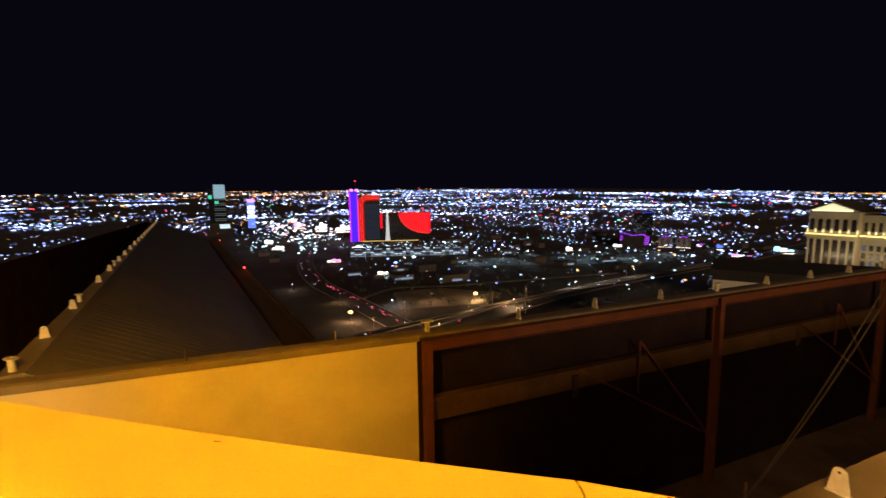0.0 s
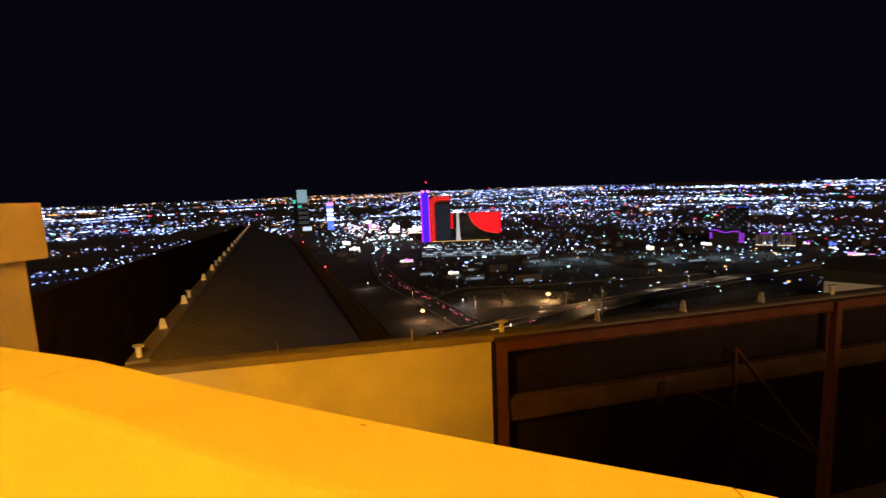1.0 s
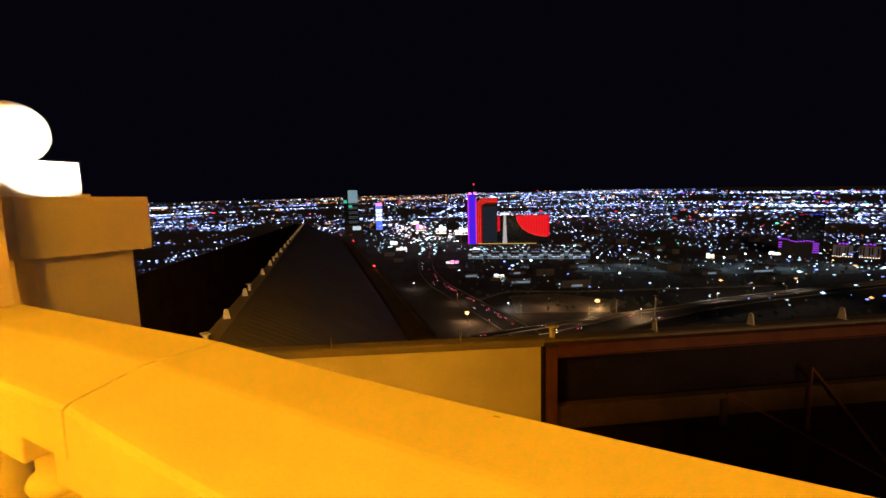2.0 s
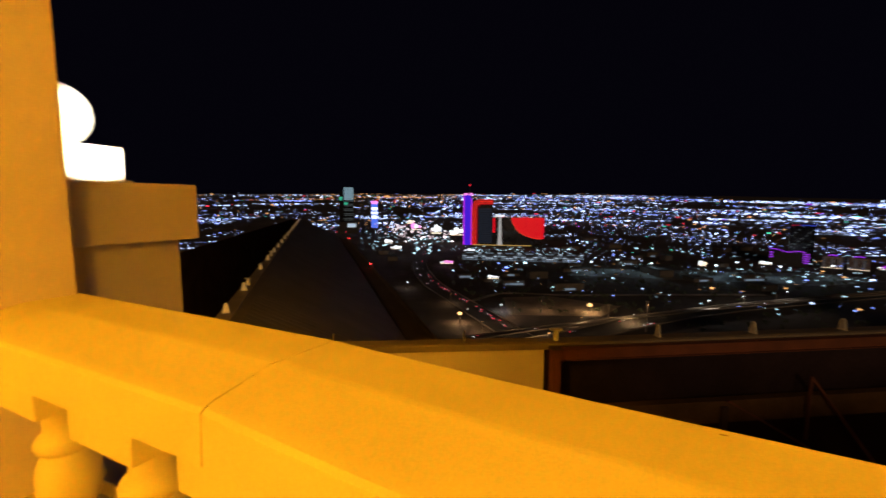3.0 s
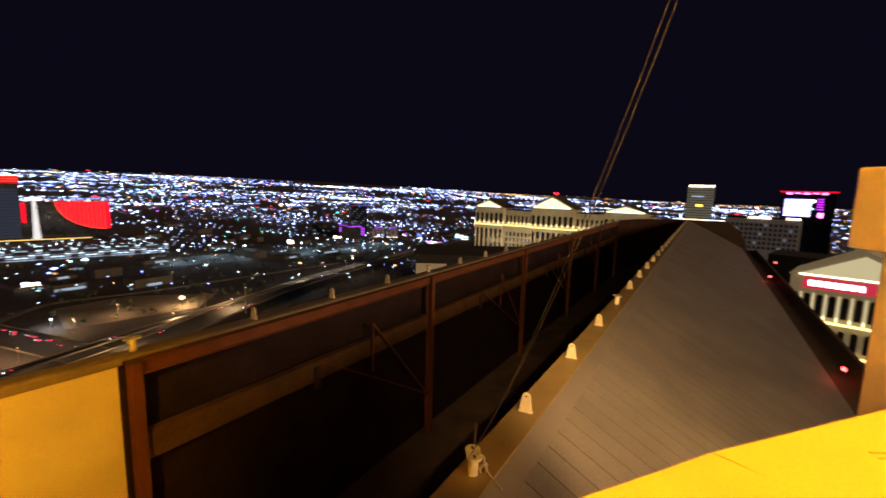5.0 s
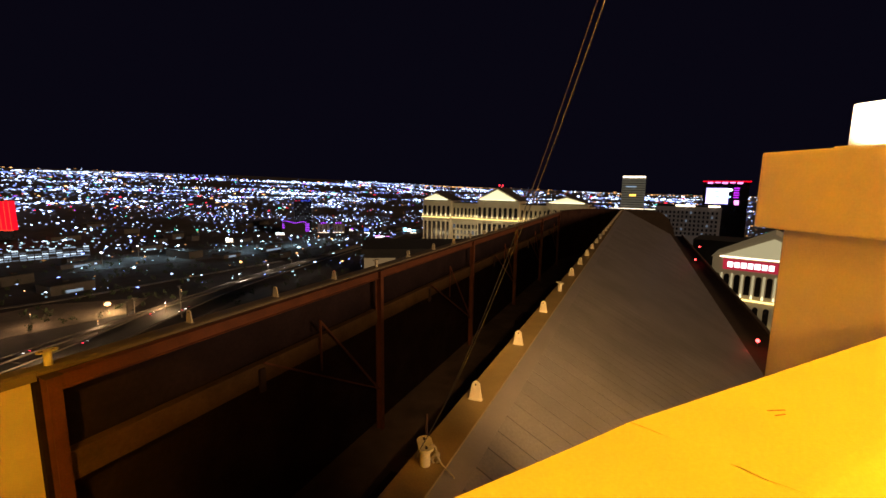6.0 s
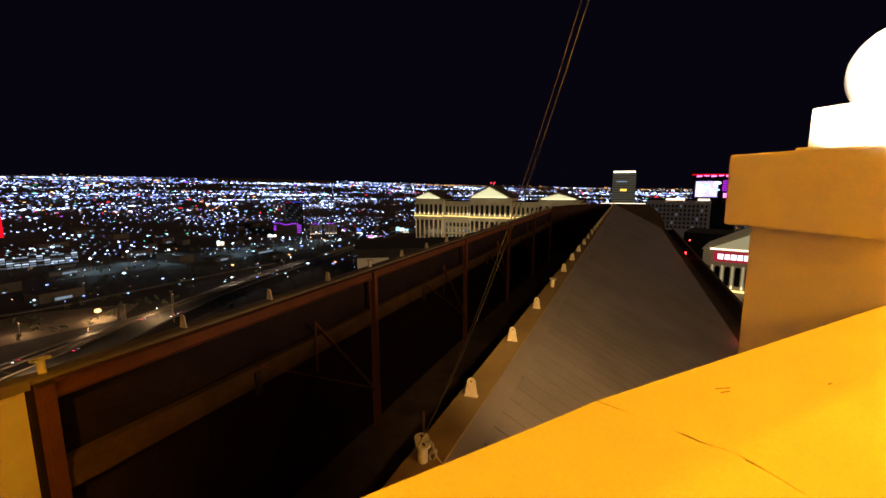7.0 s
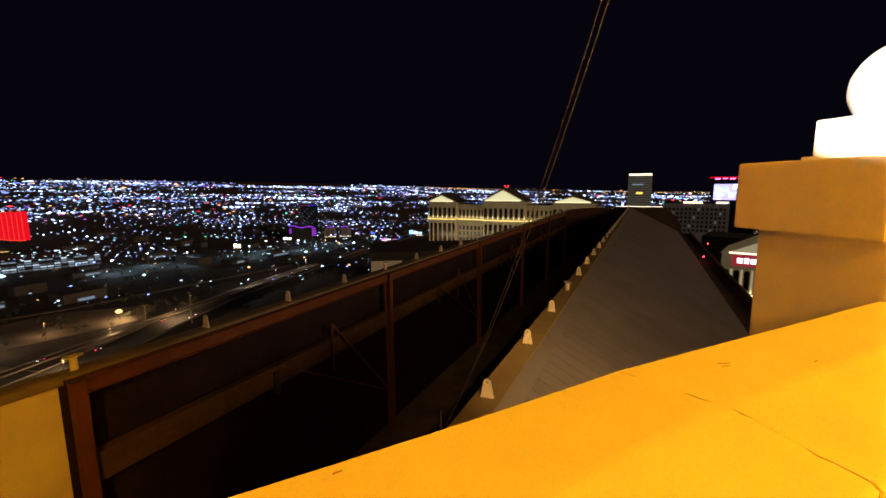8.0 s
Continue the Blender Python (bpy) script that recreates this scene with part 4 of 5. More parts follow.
def bright_sign(az, d, z, w, h, mat, label):
    at = polar(az, d, ground_z(*polar(az, d).xy))
    t = thing("street_sign", label, "sign", "lit street signs", at=facing(at))
    n = 3 if w > 25 else 2
    for k in range(n):
        x0 = -w / 2 + k * w / n
        grow = (0.55, 1.0, 0.75)[(k + int(w)) % 3]
        part("screen", box((x0 + 0.4, 0.3 * k, z + h * (1 - grow) * 0.4), (x0 + w / n - 0.4, 2, z + h * grow), None, 0.28 * min(h, w / n)), mat if (k + int(h)) % 3 else SIGN_WHITE, t)
    part("valance", box((-w / 2, -0.5, z - h * 0.2), (w / 2, 1.5, z - h * 0.08)), SIGN_WARM, t, "warm lit lower edge")
    part("pole", box((-1, 0.5, -3), (1, 1.5, z)), ROOF_DARK, t)
    return t


for az, d, z, w, h, mat, label in (
        (108.7, 1500, 52, 34, 20, SIGN_PINK, "large pink and white glowing street sign"), (106.0, 1500, 40, 36, 26, SIGN_WHITE, "large white glowing street sign"),
        (103.3, 1500, 34, 48, 22, SIGN_WHITE, "wide white glowing street sign"), (98.3, 793, 8, 20, 6, SIGN_WHITE, "small white glowing sign"),
        (104.6, 977, 8, 30, 6, SIGN_PINK, "low pink glowing sign"), (56.9, 1300, 6, 14, 16, SIGN_BLUE, "blue glowing sign pylon"),
        (51.2, 1310, 4, 40, 14, SIGN_CYAN, "wide pale cyan glowing sign"), (101.5, 1180, 12, 30, 8, SIGN_WHITE, "white glowing canopy sign"),
        (112.4, 1250, 30, 22, 9, SIGN_WHITE, "white glowing shop sign"), (111.4, 1180, 20, 30, 8, SIGN_WHITE, "white glowing shop sign"),
        (109.5, 1620, 60, 30, 12, SIGN_WARM, "warm white glowing sign"), (54.8, 1180, 4, 40, 5, SIGN_PINK, "pink lit canopy strip"),
        (73.5, 1120, 10, 16, 9, SIGN_WARM, "warm white glowing sign"), (67.7, 1230, 10, 22, 6, SIGN_WHITE, "white glowing canopy sign"),
        (58.9, 1240, 18, 12, 6, PANEL_PURPLE, "small purple glowing sign"), (55.5, 1000, 8, 26, 5, SIGN_PINK, "low pink glowing sign")):
    bright_sign(az, d, z, w, h, mat, label)


def purple_hotel():
    at = polar(65.4, 1310, 0)
    t = thing("casino_hotel", "dark hotel tower over a podium outlined in purple light", "hotel", at=facing(at))
    body = part("body", box((-12, 10, 0), (36, 50, 101)), DARK_GLASS, t)
    for q in range(5):
        part("crown_light", box((-10 + 9 * q, 9, 96 + (q % 2)), (-3 + 9 * q, 10.2, 99.5)), CROWN_RED if q < 2 else CROWN_BLUE, t, "small crown light")
    for z in range(44, 94, 7):
        for q in range(7):
            if (q * 5 + z) % 4 == 0:
                part("window", box((-9 + 6.4 * q, 9.6, z), (-6 + 6.4 * q, 10.1, z + 3)), BAY_DIM, body, "dim lit window")
    part("podium", box((-47, 0, 0), (29, 60, 33)), ROOF_DARK, t)
    for q in range(12):
        z = 37 - 0.4 * q + 2.2 * math.sin(q * 0.75 + 0.6)
        part("light_band", box((-46 + 5.6 * q, -1, z), (-42 + 5.6 * q, 0, z + 2.2)), WAVE_PURPLE, t, "purple light band")
    for q in range(5):
        part("light_band", box((17, -1, 9 + 5 * q), (28, 0, 11 + 5 * q)), WAVE_PURPLE, t, "purple light band")
    for q in range(3):
        part("light_band", box((-46, -1, 19 + 5.5 * q), (-40, 0, 21.4 + 5.5 * q)), WAVE_PURPLE, t, "purple light band")
    for k, az in enumerate((62.4, 60.5)):
        u = thing("casino_block", "low dark casino block with a purple roof light", "building", "casino blocks", at=facing(polar(az, 1330, 0)))
        part("body", box((-17, 0, 0), (17, 30, 27)), BLOCK_DIM, u)
        part("roof", box((-9, 1, 27), (9, 20, 33)), ROOF_DARK, u)
        for q in range(3):
            part("roof_light", box((-8 + 6 * q, -1, 29 + (q % 2)), (-4 + 6 * q, 0, 32 + (q % 2))), WAVE_PURPLE, u, "purple roof light")
        for q in range(7):
            part("window_strip", box((-15.5 + 4.6 * q, -0.4, 3), (-13.5 + 4.6 * q, 0, 24)), WINDOW_DARK if (q + k) % 3 else BAY_DIM, u)
        for q in range(8):
            part("canopy_light", box((-17 + 4.4 * q, -2, 1), (-15 + 4.4 * q, -1, 2.6)), SIGN_WARM, u, "small warm canopy light")


WAVE_PURPLE = glow("violet_outline_light", (0.46, 0.05, 1.0), 1.3)
CROWN_RED = glow("dim_red_crown_light", (0.8, 0.03, 0.12), 0.35)
CROWN_BLUE = glow("dim_blue_crown_light", (0.06, 0.10, 0.9), 0.6)
BLOCK_DIM = material("dull_casino_wall", (0.25, 0.2, 0.17), 0.9, 0, 0.1, 0.3, 0.15, 0.05)
purple_hotel()


def wedge(outline, y0, y1):
    """A prism whose outline stands upright in x and z."""
    bm = bmesh.new()
    add_prism(bm, outline, y0, y1, Matrix(((1, 0, 0, 0), (0, 0, 1, 0), (0, 1, 0, 0), (0, 0, 0, 1))))
    bmesh.ops.recalc_face_normals(bm, faces=bm.faces)
    return bm


def arch(x0, x1, z0, z1):
    """A round-headed outline."""
    r = (x1 - x0) / 2
    return [(x0, z0), (x1, z0)] + [(x0 + r + r * math.cos(math.pi * k / 6), z1 - r + r * math.sin(math.pi * k / 6)) for k in range(7)]


def roman_palace():
    """The long cream hotel with three pediments over an arcaded top storey."""
    a, b = polar(49.2, 618), polar(27.6, 548)
    d = b - a
    long = d.length
    t = thing("palace_hotel", "long cream hotel with three lit pediments and arcades", "hotel", at=pose(a.x, a.y, 0, 0, 0, math.degrees(math.atan2(d.y, d.x))))

    def along(az):
        """The x at which the front crosses that azimuth."""
        w = polar(az, 1.0)
        return long * (a.x * w.y - a.y * w.x) / (a.x * w.y - a.y * w.x - b.x * w.y + b.y * w.x)
    body = part("body", box((0.5, 2, 0), (long, 40, 124)), PALACE_WALL, t, "uplit cream hotel wall")
    part("parapet", box((0.5, 0.6, 123), (long, 3, 125.5)), PALACE_WALL, t)
    part("roof", box((2, 4, 124), (long - 2, 38, 126)), ROOF_DARK, t)
    spans = [(0.0, along(45.55), 128.5, 139.8), (along(42.0), along(36.6), 130.0, 147.0), (along(33.1), along(28.0), 128.5, 138.6)]
    for x0, x1, zt, peak in spans:
        pav = part("pavilion", box((x0, -5, 0), (x1, 30, zt)), PALACE_WALL, t, "uplit cream pavilion")
        mid = (x0 + x1) / 2
        part("pediment_roof", wedge([(x0 - 2.5, zt), (x1 + 2.5, zt), (mid, peak)], -6.5, 34), PALACE_ROOF, t, "dark pitched roof")
        part("pediment", wedge([(x0 - 1.5, zt + 0.4), (x1 + 1.5, zt + 0.4), (mid, peak - 0.6)], -7.4, -6.6), PALACE_WALL, t, "cream pediment frame")
        # the light on this panel is its own glow
        part("tympanum", wedge([(x0 + 4, zt + 1.8), (x1 - 4, zt + 1.8), (mid, peak - 2.6)], -8.0, -7.45), PEDIMENT_GLOW, t, "pediment panel that glows as if floodlit")
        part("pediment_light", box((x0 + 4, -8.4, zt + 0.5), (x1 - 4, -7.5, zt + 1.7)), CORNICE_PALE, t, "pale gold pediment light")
        n = max(4, round((x1 - x0) / 7.5))
        step = (x1 - x0) / n
        for k in range(n):
            x = x0 + step * (k + 0.5)
            part("arch_window", wedge(arch(x - 2.0, x + 2.0, 108.5, 121), -5.4, -4.9), WINDOW_DARK, pav)
            part("bay_window", box((x - step / 2 + 1.3, -5.4, 20), (x + step / 2 - 1.3, -4.9, 99)), WINDOW_DARK, pav, "dark recessed window bay")
        for k in range(n + 1):
            x = x0 + step * k
            part("half_column", lathe([(1.15, 20), (1.0, 98), (1.7, 99.5), (1.7, 101)], 8, Matrix.Translation((min(max(x, x0 + 1.2), x1 - 1.2), -5.6, 0))), PALACE_WALL, pav, "cream half column")
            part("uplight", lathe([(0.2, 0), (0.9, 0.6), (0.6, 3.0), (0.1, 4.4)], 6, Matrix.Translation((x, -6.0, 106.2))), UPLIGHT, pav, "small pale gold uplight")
        part("cornice", box((x0 - 1, -8, 101.2), (x1 + 1, -5, 104.2)), PALACE_WALL, t)
        part("light_cornice", box((x0 - 0.6, -8.6, 104.3), (x1 + 0.6, -7.4, 105.3)), GOLD_LIGHT, t, "gold cornice light")
    for (_, x0, *_), (x1, *_) in zip(spans, spans[1:]):
        part("cornice", box((x0, -1.5, 101.2), (x1, 2, 104.2)), PALACE_WALL, t)
        part("light_cornice", box((x0, -2.0, 104.3), (x1, -0.8, 105.4)), GOLD_LIGHT, t, "gold cornice light")
        n = round((x1 - x0) / 5.6)
        step = (x1 - x0) / n
        for k in range(n):
            x = x0 + step * (k + 0.5)
            part("arch_window", wedge(arch(x - 1.3, x + 1.3, 109, 118.5), 1.6, 2.1), WINDOW_DARK, body)
            part("uplight", lathe([(0.2, 0), (0.8, 0.6), (0.5, 2.4), (0.1, 3.6)], 6, Matrix.Translation((x + step / 2, 1.0, 106.2))), UPLIGHT, body, "small pale gold uplight")
            for z in range(42, 98, 8):
                part("window", box((x - 1.5, 1.6, z), (x + 1.5, 2.1, z + 5.4)), WINDOW_DARK if (k * 7 + z) % 9 else BAY_DIM, body)
    mid = (spans[1][0] + spans[1][1]) / 2
    for x0, z in ((mid - 2, 148.5), (mid + 2.5, 148.5), (long * 0.99, 136)):
        part("red_beacon", lathe([(0.3, 0), (1.3, 0.8), (1.3, 2.2), (0.3, 3)], 8, Matrix.Translation((x0, 6, z))), NEON_RED, t, "red obstruction light")
        part("beacon_mast", box((x0 - 0.2, 5.8, 124), (x0 + 0.2, 6.2, z + 0.3)), ROOF_DARK, t)
    # one unseen area lamp hung before the front stands in for its floodlights
    flood_data = bpy.data.lights.new("palace_floodlights", "AREA")
    flood_data.shape, flood_data.size, flood_data.size_y = "RECTANGLE", long * 0.95, 5.0
    flood_data.energy, flood_data.color = 24000, (1.0, 0.80, 0.46)
    m4 = pose(a.x, a.y, 0, 0, 0, math.degrees(math.atan2(d.y, d.x)))
    new("palace_floodlights", flood_data).matrix_world = m4 @ Matrix.Translation((long / 2, -30, 80)) @ Matrix.Rotation(radians(132), 4, "X")


PALACE_WALL = material("cream_palace_stone", (0.52, 0.46, 0.34), 0.85, 0, 0.1, 0.4, 0.15, 0.06)
PALACE_ROOF = material("dark_palace_roof", (0.05, 0.045, 0.045), 0.9, 0, 0.1, 0.4, 0.2, 0.06)
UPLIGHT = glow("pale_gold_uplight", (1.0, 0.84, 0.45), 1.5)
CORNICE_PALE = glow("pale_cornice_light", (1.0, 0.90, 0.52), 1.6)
roman_palace()


def white_roof_hall():
    a = Vector((178, 278, 0))
    t = thing("service_hall", "low hall with a dark roof and pale glowing wall", "building", at=pose(a.x, a.y, 0, 0, 0, -35))
    part("body", box((0, 0, 0), (95, 60, 96)), ROOF_DARK, t)
    part("roof", box((-2, -1, 96), (96, 61, 100)), ROOF_DARK, t)
    part("lit_wall", box((0, -0.5, 84), (24, 0, 93)), FACADE_GLOW, t)


white_roof_hall()


def east_towers():
    t = thing("gold_tower", "broad hotel tower with a lit crown and amber sign", "tower", at=facing(polar(22.9, 2000, 0)))
    part("body", box((-46, 0, 0), (46, 40, 192)), TOWER_GLOW, t)
    part("crown_light", box((-44, -1, 190), (44, 0, 198)), SIGN_WARM, t, "warm lit crown")
    part("sign", box((-14, -1.5, 113), (12, 0, 121)), SIGN_GOLD, t, "amber lit sign")
    part("upper_sign", box((-30, -1.5, 150), (12, 0, 156)), GARAGE_LIGHT, t)
    part("base_light", box((-90, -2, 59), (90, 0, 61.2)), SIGN_WARM, t, "warm lit canopy")
    for k in range(12):
        part("floor_line", box((-46, -0.6, 66 + 10 * k), (46, 0, 68 + 10 * k)), WINDOW_DARK, t)
    t = thing("screen_tower", "dark tower with a red crown and a huge bright screen", "tower", at=facing(polar(13.6, 905, 0)))
    part("body", box((-32, 2, 0), (36, 40, 162)), DARK_GLASS, t)
    part("crown_light", box((-34, 0, 161.5), (38, 2, 163.7)), PANEL_RED, t, "red lit crown line")
    screen = part("screen", box((-27, 0, 123), (7, 1.5, 151)), SIGN_VIOLET, t, "bright white and blue screen")
    patch = random.Random(11)
    for k in range(26):
        x0, z0, w, h = patch.uniform(-27, 2), patch.uniform(124, 146), patch.uniform(3, 11), patch.uniform(2, 5)
        part("screen_patch", box((x0, -0.6 - 0.02 * k, z0), (x0 + w, -0.01, z0 + h), None, 0.6), (SIGN_WHITE, SIGN_CYAN, SIGN_WHITE)[k % 3], screen)
    for q in range(5):
        part("crown_letter", box((-26 + 11 * q, -0.6, 158.5 + (q % 2)), (-18 + 11 * q, 0, 161.5)), SIGN_PINK, t, "pink white crown light")
    part("pink_sign", box((16, 0.5, 122), (23, 1.5, 130)), SIGN_PINK, t, "pink lit sign")
    for k in range(5):
        part("pink_line", box((14, 0.5, 134 + 4 * k), (22, 1.5, 136 + 4 * k)), PANEL_PURPLE, t)
    t = thing("grey_block", "grey hotel block with rows of windows and a lit roof edge", "building", at=facing(polar(16.6, 700, 0)))
    part("body", box((-45, 0, 0), (36, 30, 124)), GREY_GLOW, t)
    part("roof", box((-44, 1, 124), (35, 29, 126)), ROOF_DARK, t)
    for x0, x1 in ((-20, 4), (20, 34)):
        part("roof_light", box((x0, -1, 124), (x1, 1, 126.5)), SIGN_WARM, t, "warm lit roof edge")
    for k in range(15):
        for q in range(6):
            part("window", box((-43 + 5.2 * k, -0.5, 84 + 6 * q), (-40.6 + 5.2 * k, 0, 87.5 + 6 * q)), WINDOW_DARK if (k * 5 + q * 3) % 11 else BAY_DIM, t)
    # temple front with a red sign
    t = thing("temple_front", "cream temple front with a red sign and arched windows", "building", at=pose(319.5, 80, 0, 0, 0, -82))
    part("body", box((0, 0, 0), (62, 40, 106)), FACADE_GLOW, t)
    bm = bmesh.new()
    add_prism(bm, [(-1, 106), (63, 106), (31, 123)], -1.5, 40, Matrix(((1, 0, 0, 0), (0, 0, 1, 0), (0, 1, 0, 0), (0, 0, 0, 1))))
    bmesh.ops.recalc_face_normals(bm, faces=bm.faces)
    part("gable_roof", bm, FACADE_GLOW, t)
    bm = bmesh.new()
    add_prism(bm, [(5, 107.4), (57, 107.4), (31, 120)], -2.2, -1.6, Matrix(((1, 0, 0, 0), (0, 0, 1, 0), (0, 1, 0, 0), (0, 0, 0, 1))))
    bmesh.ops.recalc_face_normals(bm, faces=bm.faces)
    part("pediment", bm, TEMPLE_GLOW, t, "pale pediment panel that glows as if uplit")
    part("cornice_light", box((4, -2.4, 106.2), (58, -1.4, 107.2)), SIGN_WARM, t, "bright cornice light")
    board = part("sign_board", box((6, -1.2, 98.5), (58, -0.2, 105.2)), PANEL_SIGN_RED, t, "dark red lit sign board")
    x = 8.5
    for w in (3.0, 2.6, 2.8, 2.6, 3.0, 2.6, 2.6):
        part("sign_bar", box((x, -1.7, 100.2), (x + w, -1.25, 103.6), None, 0.2), SIGN_WHITE, board, "white glowing sign bar")
        x += w + 0.8
    for k in range(11):
        x = 1.6 + k * 5.6
        part("arch_window", wedge(arch(x, x + 3.0, 83, 95.5), -0.5, 0.0), WINDOW_DARK, t)
        part("column", lathe([(0.7, 81), (0.6, 96)], 8, Matrix.Translation((x + 4.3, -1.0, 0))), TEMPLE_GLOW, t)
        part("arch_window", wedge(arch(x, x + 3.0, 65, 76), -0.5, 0.0), WINDOW_DARK, t)
        part("uplight", lathe([(0.2, 0), (0.7, 0.4), (0.4, 1.8), (0.1, 2.6)], 6, Matrix.Translation((x + 4.3, -1.9, 81.2))), UPLIGHT, t, "small pale gold uplight")
    part("balcony_light", box((0, -2.2, 79.4), (62, -0.4, 80.3)), GOLD_LIGHT, t, "gold lit balcony edge")
    part("lower_light", box((0, -2.6, 62), (62, -0.8, 62.8)), GOLD_LIGHT, t, "gold lit lower cornice")
    part("hip_roof", box((-18, 41, 0), (66, 80, 112)), ROOF_DARK, t)


SIGN_VIOLET = glow("pale_violet_screen_light", (0.52, 0.44, 1.0), 1.9)
# tower, temple and grey block walls glow themselves where lamps would light them
TOWER_GLOW = glow("glowing_gold_tower_wall", (0.20, 0.20, 0.15), 0.22, base=(0.25, 0.22, 0.18))
TEMPLE_GLOW = glow("glowing_temple_stone", (0.85, 0.72, 0.40), 0.42, base=(0.4, 0.35, 0.28))
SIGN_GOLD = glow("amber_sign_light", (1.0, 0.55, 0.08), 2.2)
GREY_GLOW = glow("glowing_grey_facade", (0.25, 0.21, 0.19), 0.06, base=(0.3, 0.27, 0.25))
PANEL_SIGN_RED = glow("dark_red_sign_board", (0.6, 0.03, 0.06), 0.6)
east_towers()


# ---- roads, ramps and street lamps nearer by ----
CONCRETE = material("pale_concrete", (0.17, 0.145, 0.12), 0.85, 0, 0.15, 0.6, 0.25, 0.05)
LOT = material("parking_asphalt", (0.10, 0.10, 0.10), 0.9, 0, 0.2, 0.2, 0.3, 0.03)
SAND = material("pale_sandy_lot", (0.22, 0.17, 0.12), 0.95, 0, 0.2, 0.3, 0.4, 0.02)


def road(name, points, width, z, mat, label, edge=None):
    t = thing(name, label, "road", kind="structure")
    pts = [Vector((*p, 0)) for p in points]
    fine = []
    for k in range(len(pts) - 1):
        p0, p1, p2, p3 = pts[max(k - 1, 0)], pts[k], pts[k + 1], pts[min(k + 2, len(pts) - 1)]
        for q in range(8):
            u = q / 8
            fine.append(0.5 * ((2 * p1) + (p2 - p0) * u + (2 * p0 - 5 * p1 + 4 * p2 - p3) * u * u + (3 * p1 - p0 - 3 * p2 + p3) * u ** 3))
    fine.append(pts[-1])

    def st(p, k):
        d = (fine[min(k + 1, len(fine) - 1)] - fine[max(k - 1, 0)]).normalized()
        return fine[k] + Vector((-d.y, d.x, 0)) * p[0] + Vector((0, 0, p[1]))
    w = width / 2
    part("carriageway", sweep([(-w, z), (w, z), (w, z - 0.6), (-w, z - 0.6)], [lambda p, k=k: st(p, k) for k in range(len(fine))]), mat, t)
    if edge:
        for s in (-w, w):
            part("barrier", sweep([(s - 0.3, z), (s + 0.3, z), (s + 0.2, z + 1.1), (s - 0.2, z + 1.1)], [lambda p, k=k: st(p, k) for k in range(len(fine))]), edge, t, "pale concrete barrier")
    return fine


ROAD_A = road("road_avenue", [(-650, 1900), (-412, 1280), (-313, 949), (-230, 756), (-166, 655), (-112, 575), (-55, 490), (10, 395)], 34, 0.7, ASPHALT, "dark asphalt avenue with traffic", CONCRETE)
ROAD_B = road("road_freeway", [(-160, 330), (-11, 440), (112, 560), (230, 655), (438, 786), (720, 960), (1100, 1230)], 34, 6.0, ASPHALT, "raised freeway with pale barriers", CONCRETE)
ROAD_C = road("road_ramp", [(-90, 420), (20, 505), (140, 590), (330, 715), (520, 830)], 10, 9.0, CONCRETE, "pale concrete freeway ramp", CONCRETE)
ROAD_D = road("road_loop", [(-123, 620), (-81, 690), (13, 705), (146, 745), (330, 800)], 9, 1.2, CONCRETE, "pale curved access road", None)
tagged(part("lot_sand", prism([(-60, 560), (60, 585), (90, 650), (-10, 690), (-80, 660)], 0.05, 0.35), SAND), "pale sandy empty lot", "ground", kind="structure")


def street_lamp(x, y, z, h, power, colour, mat, r=1.4):
    t = thing("street_lamp", "tall street lamp with a glowing head", "street lamp", "street lamps", at=Matrix.Translation((x, y, z)))
    part("pole", lathe([(0.35, 0.0), (0.2, h)], 8), CONCRETE, t)
    part("head", lathe([(0.3, h - 0.5 * r), (0.8 * r, h - 0.25 * r), (r, h + 0.2 * r), (0.75 * r, h + 0.65 * r), (0.2, h + 0.9 * r)], 10), mat, t, "glowing lamp head", smooth=True)
    if power:
        lamp("street_lamp_light", "POINT", (x, y, z + h - 1.5), power, colour, 1.0)


LATE = []
SIGN_MIX = glow("pale_pink_white_light", (1.0, 0.80, 0.84), 2.2, 0.8)
BULB = glow("amber_lamp_head", (1.0, 0.55, 0.20), 3.4)
BULB_W = glow("white_lamp_head", (0.8, 0.9, 1.0), 6)
ORANGE = (1.0, 0.6, 0.28)
# the heads of these two are oversized, standing in for their glare
street_lamp(45, 602, 0, 10, 120000, ORANGE, BULB, 3.4)
street_lamp(-114, 503, 0, 12, 70000, ORANGE, BULB, 2.9)
street_lamp(-6, 440, 6, 10, 50000, ORANGE, BULB, 0.8)
# small-headed lamps added to brighten the ground near the avenue
for x, y, h in ((-82, 478, 12), (-52, 545, 14), (-18, 590, 14), (30, 520, 14), (-150, 600, 14), (120, 610, 14)):
    street_lamp(x, y, 0, h, 14000, (1.0, 0.60, 0.30), BULB, 0.45)
# lamps added along the freeway to brighten its surface
street_lamp(200, 640, 6, 12, 20000, (1, 0.85, 0.7), BULB_W, 0.8)
street_lamp(330, 730, 6, 14, 20000, (1, 0.9, 0.8), BULB_W, 0.9)
street_lamp(90, 540, 6, 11, 36000, ORANGE, BULB_W, 0.6)
street_lamp(260, 690, 6, 11, 20000, (1, 0.85, 0.7), BULB_W, 0.6)
street_lamp(-72, 575, 0, 9, 12000, (0.9, 0.95, 1), BULB_W, 1.0)
street_lamp(-250, 690, 0, 10, 7000, (1, 0.8, 0.6), BULB_W, 1.0)
